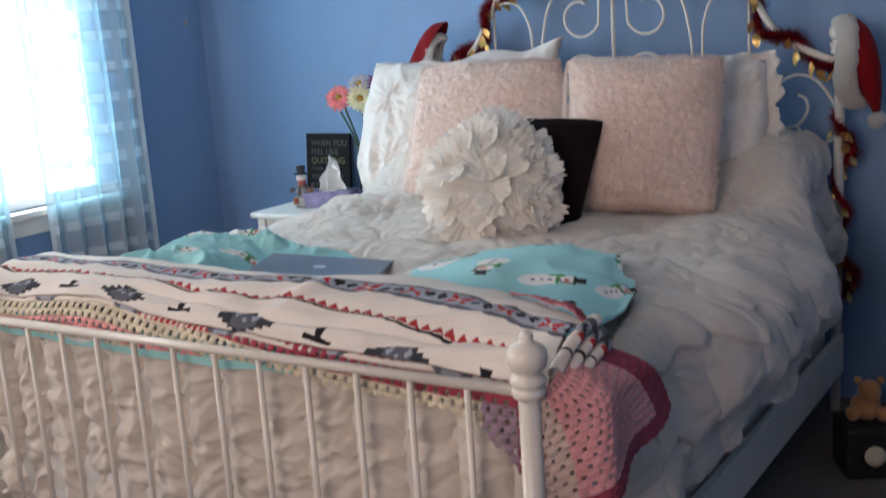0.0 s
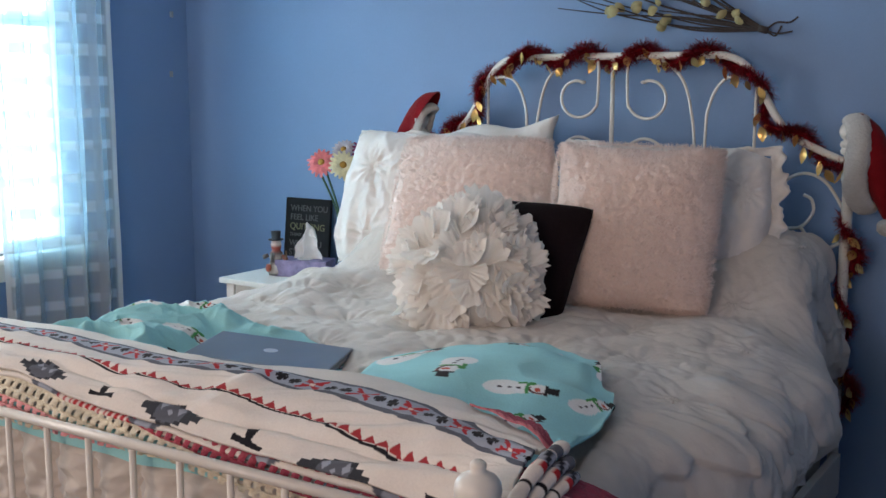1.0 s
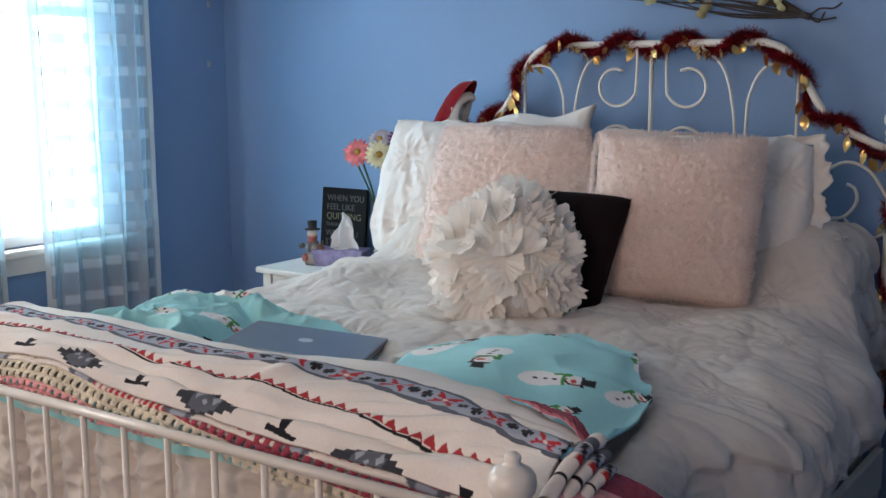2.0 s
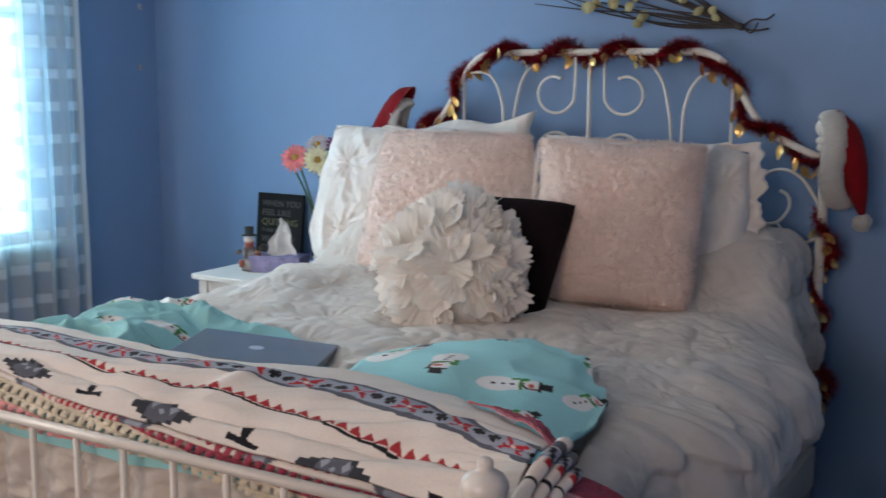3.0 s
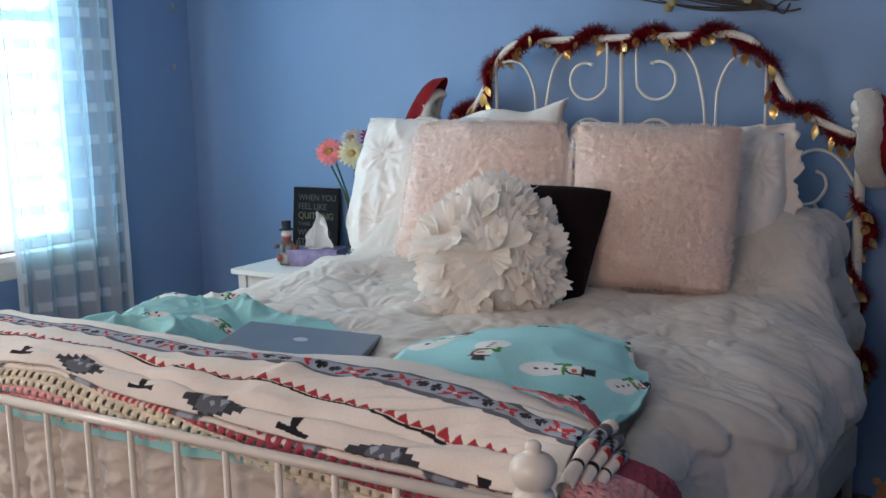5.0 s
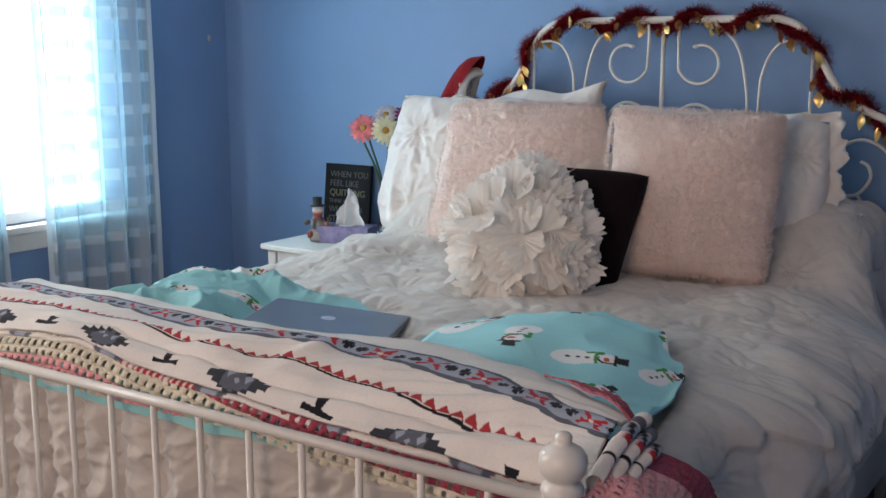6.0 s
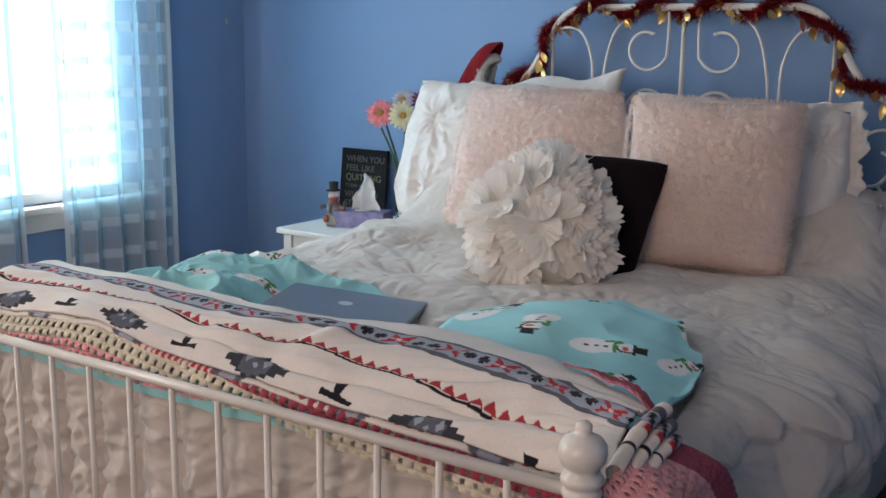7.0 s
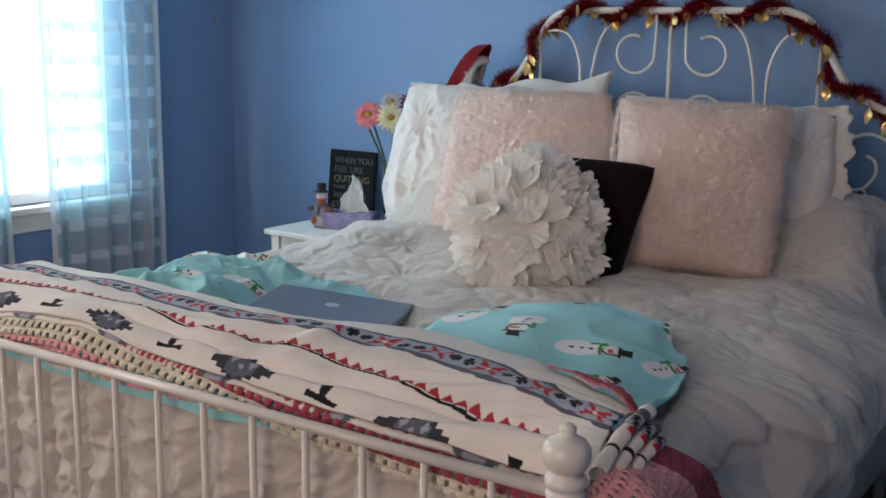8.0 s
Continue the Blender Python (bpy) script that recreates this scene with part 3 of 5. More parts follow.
def fuzz(parent, w, h, d, count, length, material, label, full=2.4, ears=0.05, taper=0.0, round=0.05, plump=0.45):
    """Short curled tufts all over a pillow's front and rim."""
    rnd = random.Random(count)
    bm = bmesh.new()
    for _ in range(count):
        if rnd.random() < 0.28:
            u, v = rnd.choice((-1, 1)) * rnd.uniform(0.955, 1), rnd.uniform(-1, 1)
            if rnd.random() < 0.5:
                u, v = v, u
        else:
            u, v = rnd.uniform(-1, 1), rnd.uniform(-1, 1)
        x, z, t = pillow_form(u, v, w, h, d, full, ears, taper, round, plump)
        nrm = Vector((u ** 5, -0.7, v ** 5)).normalized()
        tang = Vector((rnd.uniform(-1, 1), rnd.uniform(-0.5, 0.5), rnd.uniform(-1, 1))).normalized()
        p = Vector((x, -t - 0.004, z))
        side = nrm.cross(tang).normalized() * length * rnd.uniform(0.04, 0.09)
        q = p + nrm * length * 0.55 + tang * length * 0.35
        e = p + nrm * length * 0.5 + tang * length * 1.0
        a = [bm.verts.new(p - side), bm.verts.new(p + side), bm.verts.new(q + side), bm.verts.new(q - side), bm.verts.new(e)]
        bm.faces.new(a[:4])
        bm.faces.new((a[3], a[2], a[4]))
    ob = part("fur", bm, material, parent, label)
    return tagged(ob, kind="stuff")


def frill(parent, w, h, depths, material, waves=26):
    """A soft gathered flange round a sham's edge; depths for the bottom, right, top and left edges."""
    per = [(-1, -1), (1, -1), (1, 1), (-1, 1), (-1, -1)]

    def place(u, v):
        k = min(3, int(u * 4))
        f = u * 4 - k
        a, b = per[k], per[k + 1]
        cx, cz = a[0] + (b[0] - a[0]) * f, a[1] + (b[1] - a[1]) * f
        L = math.hypot(cx, cz)
        near = depths[(k + 1) % 4] if f > 0.5 else depths[k - 1]
        depth = depths[k] + (near - depths[k]) * abs(f - 0.5) ** 3 * 4
        ph = u * 4 * waves + 4 * n3(u * 26, 1)
        wave = v * (0.011 * math.sin(ph) + 0.018 * n3(u * 60, v * 3) - 0.010 * v)
        o = v * depth * (0.9 + 0.14 * math.sin(ph + 1) + 0.35 * n3(u * 50, 2.0) + 0.15 * n3(u * 130, 5.0))
        ix, iz = 0.93 * w / 2 * cx * (1 - 0.02 * (1 - cz * cz)), 0.93 * h / 2 * cz * (1 - 0.02 * (1 - cx * cx))
        return (ix + cx / L * o, wave, iz + cz / L * o)

    return grid_mesh("ruffle", place, 460, 6, material, parent, thick=0.003)


def pillows():
    cushion("white_bed_pillow", 0.60, 0.43, 0.17, pose(-0.45, 2.02, 1.045, -10, -7, 0), M_SHAM, "plain white bed pillow standing against the headboard", skin=creases, ears=0.10, lump=0.03, n=90, round=-0.05)
    a = cushion("ruched_pillow_sham", 0.73, 0.50, 0.20, pose(-0.545, 1.86, 0.985, -17, 1, 3), M_SHAM, "white ruched cotton pillow sham leaning on the headboard", skin=pleats, n=110, lump=0.018, round=0.05, ears=0.02, taper=-0.03)
    frill(a, 0.73, 0.50, (0.022, 0.022, 0.022, 0.022), M_SHAM)
    b = cushion("ruffled_pillow_sham", 0.64, 0.465, 0.19, pose(0.315, 1.80, 0.990, -16, 1, 9), M_SHAM, "white pillow sham with a soft ruffled flange", skin=pleats, n=100, lump=0.02, ears=0.02)
    frill(b, 0.64, 0.465, (0.05, 0.072, 0.02, 0.05), M_SHAM)
    c = cushion("pink_fur_pillow", 0.57, 0.48, 0.20, pose(-0.270, 1.66, 1.0, -17, -0.5, 6), M_PINK, "square blush pink faux fur pillow with curled pile", skin=curls, n=150, taper=-0.07, ears=0.025, lump=0.018)
    fuzz(c, 0.57, 0.48, 0.20, 17000, 0.0095, M_PINK_PILE, "curled blush pink pile", taper=-0.07, ears=0.025)
    e = cushion("pink_fur_pillow", 0.475, 0.47, 0.21, pose(0.330, 1.56, 1.003, -17, 1, 12), M_PINK, "square blush pink faux fur pillow beside the rose cushion", skin=curls, n=150, taper=0.03, ears=0.02, lump=0.016)
    fuzz(e, 0.475, 0.47, 0.21, 17000, 0.0095, M_PINK_PILE, "curled blush pink pile", taper=0.03, ears=0.02)
    cushion("velvet_cushion", 0.385, 0.36, 0.13, pose(0.058, 1.352, 0.908, -22, 2.5, 8), M_BROWN, "small dark brown velvet cushion behind the rose cushion", "cushion", lump=0.004, taper=0.11, ears=0.03, round=0.04)


pillows()


def rose_cushion():
    """A round cushion covered in ruffled petals; its face looks along -y of its own space."""
    t = thing("rose_cushion", "round ivory cushion covered in ruffled cloth petals like a rose", "cushion", group="pillows on the bed")
    R, dep = 0.148, 0.085
    bm = bmesh.new()
    bmesh.ops.create_uvsphere(bm, u_segments=28, v_segments=16, radius=1)
    for v in bm.verts:
        v.co = (v.co.x * R, v.co.y * dep, v.co.z * R)
    part("core", bm, M_ROSE, t)
    rnd = random.Random(23)
    count = 98
    for k in range(count):
        # gathered fans of cloth, sewn on from the rim to the heart
        f = (k + 0.5) / count
        phi = 1.66 * f ** 0.58
        a = k * 2.39996 + rnd.uniform(-0.2, 0.2)
        n = Vector((math.sin(phi) * math.cos(a), -math.cos(phi), math.sin(phi) * math.sin(a)))
        out = Vector((math.cos(a), 0, math.sin(a)))
        side = Vector((-math.sin(a), 0, math.cos(a)))
        turn = rnd.gauss(0, 0.9 - 0.5 * f)
        lay = out * math.cos(turn) + side * math.sin(turn)
        base = Vector((n.x * R, n.y * dep, n.z * R)) - n * 0.002 - lay * 0.025
        face = (n + Vector((rnd.gauss(0, 0.10), -0.30, rnd.gauss(0, 0.10)))).normalized()
        lay = (lay - face * lay.dot(face)).normalized()
        across = face.cross(lay)
        r = (0.062 + 0.012 * min(1, f * 1.6)) * rnd.uniform(0.88, 1.15)
        span, seed, flare, folds = rnd.uniform(0.8, 1.25), rnd.uniform(0, 60), rnd.uniform(0.30, 0.70), rnd.uniform(2.2, 3.6)
        curl = rnd.uniform(-0.10, 0.22)
        nu, nv = 36, 7
        pm = bmesh.new()
        g = {}
        for jj in range(nv + 1):
            for ii in range(nu + 1):
                q, v = 2 * ii / nu - 1, jj / nv
                th = q * span
                # pinched pleats that open towards the rim
                ph = th * folds + 0.5 * n3(q * 2, seed) + seed
                pleat = 1.1 * (abs((ph % 1) - 0.5) * 2 - 0.5) + 0.2 * math.sin(ph * 8.1 + seed)
                rad = r * v * (1 - 0.10 * abs(q) ** 3 + 0.12 * n3(q * 2.2, seed) + 0.06 * pleat)
                lift = r * (flare * v ** 1.3 + 0.12 * pleat * v ** 0.8 + 0.16 * v * v * n3(q * 2.0, v, seed + 7) + curl * abs(q) ** 2 * v + 0.018 * v * n3(q * 14, v * 4, seed))
                g[ii, jj] = pm.verts.new(base + lay * math.cos(th) * rad + across * math.sin(th) * rad + face * lift)
        for jj in range(nv):
            for ii in range(nu):
                pm.faces.new((g[ii, jj], g[ii + 1, jj], g[ii + 1, jj + 1], g[ii, jj + 1]))
        bmesh.ops.remove_doubles(pm, verts=[g[ii, 0] for ii in range(nu + 1)], dist=0.0001)
        part("petal", pm, M_ROSE, t)
    t.matrix_world = pose(0.028, 1.165, 0.905, -24, 0, 16) @ Matrix.Diagonal((1.13, 1.1, 1.15, 1))
    return t


rose_cushion()

# ---------- blankets ----------
CREAM, NAVY, GREY, PALE, BRICK, INK = (0.71, 0.665, 0.63), (0.022, 0.026, 0.036), (0.10, 0.112, 0.145), (0.32, 0.35, 0.43), (0.40, 0.025, 0.035), (0.012, 0.012, 0.018)


def tri(x):
    return abs((x % 1) - 0.5) * 2


def aztec(x, v):
    """The woven bands of the cream blanket: x along it in metres, v metres from its back edge."""
    c = CREAM
    if 0.048 < v < 0.142:
        c = PALE
        if v < 0.062 or v > 0.128:
            c = GREY
        e = v - 0.095
        k = ((x - 0.069) / 0.115 + 0.5) % 1
        d = abs(k - 0.5) * 0.115
        if d < 0.026:
            # red cross-stitched star
            if abs(abs(e) - d * 1.1) < 0.0065 and abs(e) < 0.029 or (0.004 < abs(e) < 0.013 and 0.004 < d < 0.020):
                c = BRICK
            if d < 0.005 and abs(e) < 0.005:
                c = (0.68, 0.55, 0.50)
        else:
            f = abs(d - 0.041)
            if (f < 0.0125 and abs(e) < 0.0065) or (f < 0.0055 and abs(e) < 0.017) or (0.007 < f < 0.011 and abs(e) < 0.010):
                c = INK
    elif 0.195 < v < 0.245:
        if 0.2305 < v < 0.2365:
            c = INK
        elif v <= 0.229 and (0.229 - v) < 0.019 * (1 - tri(x / 0.029)):
            c = (0.34, 0.035, 0.045)
    elif 0.25 < v < 0.42:
        e = v - 0.332
        d = abs(((x - 0.48) / 0.385 + 0.5) % 1 - 0.5) * 0.385
        step = 0.074 - 0.018 * int(abs(e) / 0.010)
        if abs(e) < 0.041 and d < step:
            # stepped diamond with a pale heart
            c = (0.105, 0.115, 0.145) if d < min(0.034, step - 0.014) else (0.036, 0.040, 0.052)
            if abs(d - 0.022) + 0.6 * abs(e + 0.012) < 0.009 or d + abs(e) < 0.007:
                c = PALE
        d2 = 0.1925 - d
        if abs(e - 0.006) < 0.0065 and d2 < 0.036 or -0.026 < e < 0.004 and d2 < 0.007 + 0.30 * max(0, -e):
            c = INK
    return c


def aztec_place(x, f, lift=0.0):
    """f 0 at the back edge, 1 at the front edge above the foot rail."""
    yb, zf, zt = lerp_table(x, BACK_Y), lerp_table(x, FRONT_Z), lerp_table(x, BULGE)
    y = yb + (0.045 - yb) * f ** 0.9
    if f < 0.3:
        z = zt - 0.004 * (1 - f / 0.3) ** 2
    else:
        q = (f - 0.3) / 0.7
        z = zt + (zf - zt) * (1 - math.cos(q * math.pi / 2)) ** 0.9
    z += 0.007 * n3(x * 5, f * 3, 4) + 0.004 * n3(x * 14 + f * 6, f * 5, 8)
    z += 0.005 * ridge(x * 9 + f * 7, f * 3.0 - x * 2, 16) * smoothstep(0.1, 0.4, f) * smoothstep(1.0, 0.9, f)
    z -= 0.010 * math.exp(-((f - 0.80 - 0.05 * math.sin(x * 7)) / 0.035) ** 2) * smoothstep(-0.6, 0.1, x)
    z += 0.007 * ridge(x * 3.2 + f * 2.2, f * 2.0 + x, 6) * smoothstep(0.3, 0.6, f) * smoothstep(1.0, 0.9, f)
    # a crease that runs across the blanket
    z += 0.012 * math.exp(-((x - 0.18 + 0.12 * (f - 0.5)) / 0.025) ** 2) * math.exp(-((f - 0.5) / 0.25) ** 2)
    # it falls over the far edge of the bed
    drop = smoothstep(-0.80, -0.98, x)
    return (max(x, -0.93) if drop < 1 else -0.93, y, z - 0.30 * drop ** 2 + lift)


def aztec_blanket():
    t = thing("woven_blanket", "folded cream fleece blanket with grey, navy and red geometric bands", "blanket")
    x0, x1 = -1.0, 0.795
    L = 0.385

    def place(u, v):
        return aztec_place(x0 + (x1 - x0) * u, v)

    def colour(u, v):
        x = x0 + (x1 - x0) * u
        return aztec(x + 0.006 * n3(x * 6, v * 5) - 0.035 * smoothstep(0.0, -0.5, x), v * L + 0.008 * n3(x * 3.0, 1.5) - 0.015 - lerp_table(x, PRINT_SHIFT))

    grid_mesh("top_fold", place, 980, 200, M_PRINT, t, "cream fold with patterned bands", colour, thick=0.006)

    # lower folds show along the front
    def lower(k, drop, out):
        def place2(u, v):
            x = x0 + 0.05 + (x1 - x0 - 0.06) * u
            p = aztec_place(x, 1.0)
            w = 0.004 * n3(x * 6, k * 3.1)
            a = v * math.pi
            return (p[0], p[1] - out * 0.4 + 0.012 - (0.010 + out) * math.sin(a) + 0.05 * (1 if v > 0.99 else 0), p[2] - 0.002 - (drop + 0.004 * smoothstep(0.1, 0.5, x)) * ((1 - math.cos(a)) / 2 + (k - 1) * smoothstep(-0.5, 0.3, x)) + w)

        def colour2(u, v):
            x = x0 + (x1 - x0) * u
            d = abs(((x + 0.12 * k) / 0.29 % 1) - 0.5) * 0.29
            if d < 0.05 - 0.03 * v:
                return GREY if d > 0.02 else PALE
            if k == 1 and -0.28 < x < 0.05 and tri(x / 0.017) > 0.45:
                return BRICK
            return CREAM

        grid_mesh("lower_fold", place2, 300, 10, M_PRINT, t, "", colour2)

    lower(1, 0.013, 0.004)
    lower(2, 0.011, 0.002)

    # rolled edges of the folds at the side of the bed
    for k in range(3):
        def place3(u, v, k=k):
            y = 0.184 - (0.140 - 0.01 * k) * u
            c = Vector((0.822 + 0.009 * k - 0.016 * u, y, 0.856 - 0.022 * k - 0.058 * u * u))
            r = (0.0115 + 0.002 * n3(u * 6, k)) * (1 - 0.35 * smoothstep(0.08, 0, u))
            a = v * 2 * math.pi
            return c + Vector((r * math.cos(a), 0.3 * r * math.cos(a), r * math.sin(a)))

        def colour3(u, v, k=k):
            w = u * 0.16 + 0.02 * k
            b = (w / 0.16) % 1
            if 0.18 < b < 0.30:
                return GREY
            if 0.30 < b < 0.48:
                return NAVY if tri(v * 3 + b * 4) > 0.5 else PALE
            if 0.48 < b < 0.56 and tri(v * 2) > 0.4:
                return BRICK
            if 0.74 < b < 0.78:
                return INK
            return CREAM

        grid_mesh("rolled_edge", place3, 60, 14, M_PRINT, t, "", colour3)


aztec_blanket()

TEAL = (0.34, 0.68, 0.71)
# snowmen printed on the fleece: place, size, turn
SNOWMEN = [(0.567, 0.502, 0.067, 23), (0.637, 0.375, 0.052, 64), (0.396, 0.529, 0.072, -79), (0.437, 0.797, 0.055, -147), (0.234, 0.622, 0.088, 80), (0.692, 0.558, 0.048, 61), (0.625, 0.765, 0.06, 127),
           (-0.345, 0.524, 0.060, 24), (-0.236, 0.40, 0.060, 155), (-0.44, 0.42, 0.052, 161), (-0.145, 0.60, 0.066, -27), (0.010, 0.62, 0.041, -1), (-0.57, 0.56, 0.058, 235), (-0.47, 0.68, 0.055, 20), (-0.62, 0.70, 0.05, 120)]


def snowmen(x, y):
    c = TEAL
    for cx, cy, r, turn in SNOWMEN:
        dx, dy = x - cx, y - cy
        if dx * dx + dy * dy > 1.6 * r * r:
            continue
        a = radians(turn)
        p, q = (dx * math.cos(a) + dy * math.sin(a)) / r, (-dx * math.sin(a) + dy * math.cos(a)) / r
        head = math.hypot(p - 0.48, q)
        if (p + 0.50) ** 2 / 0.36 + q * q / 0.26 < 1 or (p - 0.02) ** 2 / 0.10 + q * q / 0.15 < 1 or head < 0.34:
            c = (0.80, 0.80, 0.80)
        if abs(head - 0.27) < 0.045 and q < 0.12:
            c = (0.10, 0.02, 0.02)
        if abs(p - 0.16 - 0.25 * q * q) < 0.05 and abs(q) < 0.36 or math.hypot(p - 0.28, q - 0.36) < 0.12 or (-0.12 < p < 0.16 and abs(q - 0.36 - 0.2 * p) < 0.07):
            c = (0.05, 0.28, 0.07)
        for b in (-0.62, -0.34, -0.08):
            if (p - b) ** 2 + q * q < 0.0050:
                c = (0.05, 0.04, 0.05)
        if (p - 0.46) ** 2 / 0.006 + (q + 0.04) ** 2 / 0.02 < 1:
            c = (0.55, 0.08, 0.05)
        if 0.66 < p < 0.76 and abs(q) < 0.33 or 0.74 < p < 1.08 and abs(q - 0.25 * (p - 0.7)) < 0.19:
            c = (0.008, 0.008, 0.012)
    return c


def fleece():
    t = thing("fleece_throw", "turquoise fleece throw printed with snowmen, crumpled on the bed", "throw")
    x0, x1 = -0.69, 0.752

    def place(u, v):
        x = x0 + (x1 - x0) * u
        yb = lerp_table(x, TEAL_BACK) + 0.010 * n3(x * 16, 3)
        y = 0.10 + (yb - 0.10) * v
        edge = 1 - smoothstep(0.84, 1.0, v) * smoothstep(0.752, 0.70, x)
        brim = smoothstep(0.752, 0.60, x)
        left = smoothstep(-0.12, -0.34, x)
        puff = 0.020 * math.exp(-((x + 0.50) / 0.22) ** 2) + 0.030 * math.exp(-((x - 0.40) / 0.24) ** 2)
        z = top_z(min(max(x, -FLAT), FLAT), y) + 0.018 + 0.010 * edge * brim + puff * (0.30 + 0.70 * math.sin(min(1, v * 1.08) * math.pi) ** 0.8) * brim
        z += 0.007 * n3(x * 6, y * 6, 6) * (0.4 + edge) + 0.006 * n3(x * 11, y * 5, 9) * smoothstep(0.6, 1, v)
        z += 0.017 * smoothstep(0.5, 0.72, x) + 0.014 * smoothstep(0.1, 0.3, x)
        # the crumpled end: folds heaped up beside the laptop
        wx, wy = x + 0.04 * n3(x * 8, y * 8, 14), y + 0.04 * n3(x * 8, y * 8, 17)
        z += left * (0.030 * ridge(wx * 5.5, wy * 5.0, 2) + 0.013 * ridge(wx * 12, wy * 11, 4) + 0.006 * ridge(wx * 26, wy * 24, 8)) * smoothstep(1.0, 0.90, v)
        z += 0.006 * (1 - left) * ridge(wx * 4, wy * 5, 12) * smoothstep(1.0, 0.8, v)
        lap = smoothstep(0.30, 0.20, max(abs(x + 0.104 + 0.4 * (y - 0.538)), 1.25 * abs(y - 0.538 - 0.4 * (x + 0.104))))
        z = z + (0.774 - 0.078 * (x + 0.104) - z) * lap
        z -= 0.10 * smoothstep(-0.60, -0.69, x)
        z += (min(z, 0.795) - z) * smoothstep(0.03, -0.05, y - lerp_table(x, BACK_Y))
        return (x, y, z)

    def colour(u, v):
        x = x0 + (x1 - x0) * u
        return snowmen(x, 0.10 + (lerp_table(x, TEAL_BACK) - 0.10) * v)

    grid_mesh("throw_top", place, 520, 280, M_PRINT, t, "", colour, thick=0.005)

    # its lower edge peeps out below the foot rail
    def hang(u, v):
        x = -0.76 + 1.24 * u
        low = 0.706 + 0.016 * n3(x * 6, 4) + 0.045 * smoothstep(0.6, 1.0, u)
        return (x, 0.045 + 0.004 * n3(x * 8, v), 0.765 + (low - 0.765) * v)

    def hang_colour(u, v):
        x = -0.76 + 1.24 * u
        e = ((x + 0.42) / 0.05) ** 2 + ((v - 0.5) / 0.35) ** 2
        return (0.5, 0.1, 0.1) if e < 0.06 else (0.75, 0.75, 0.75) if e < 1 else TEAL

    grid_mesh("hanging_edge", hang, 160, 16, M_PRINT, t, "", hang_colour)


fleece()

ROSE_RED, PINK, KCREAM, PLUM, LILAC = (0.33, 0.045, 0.080), (0.74, 0.34, 0.36), (0.66, 0.61, 0.49), (0.22, 0.05, 0.10), (0.30, 0.22, 0.30)


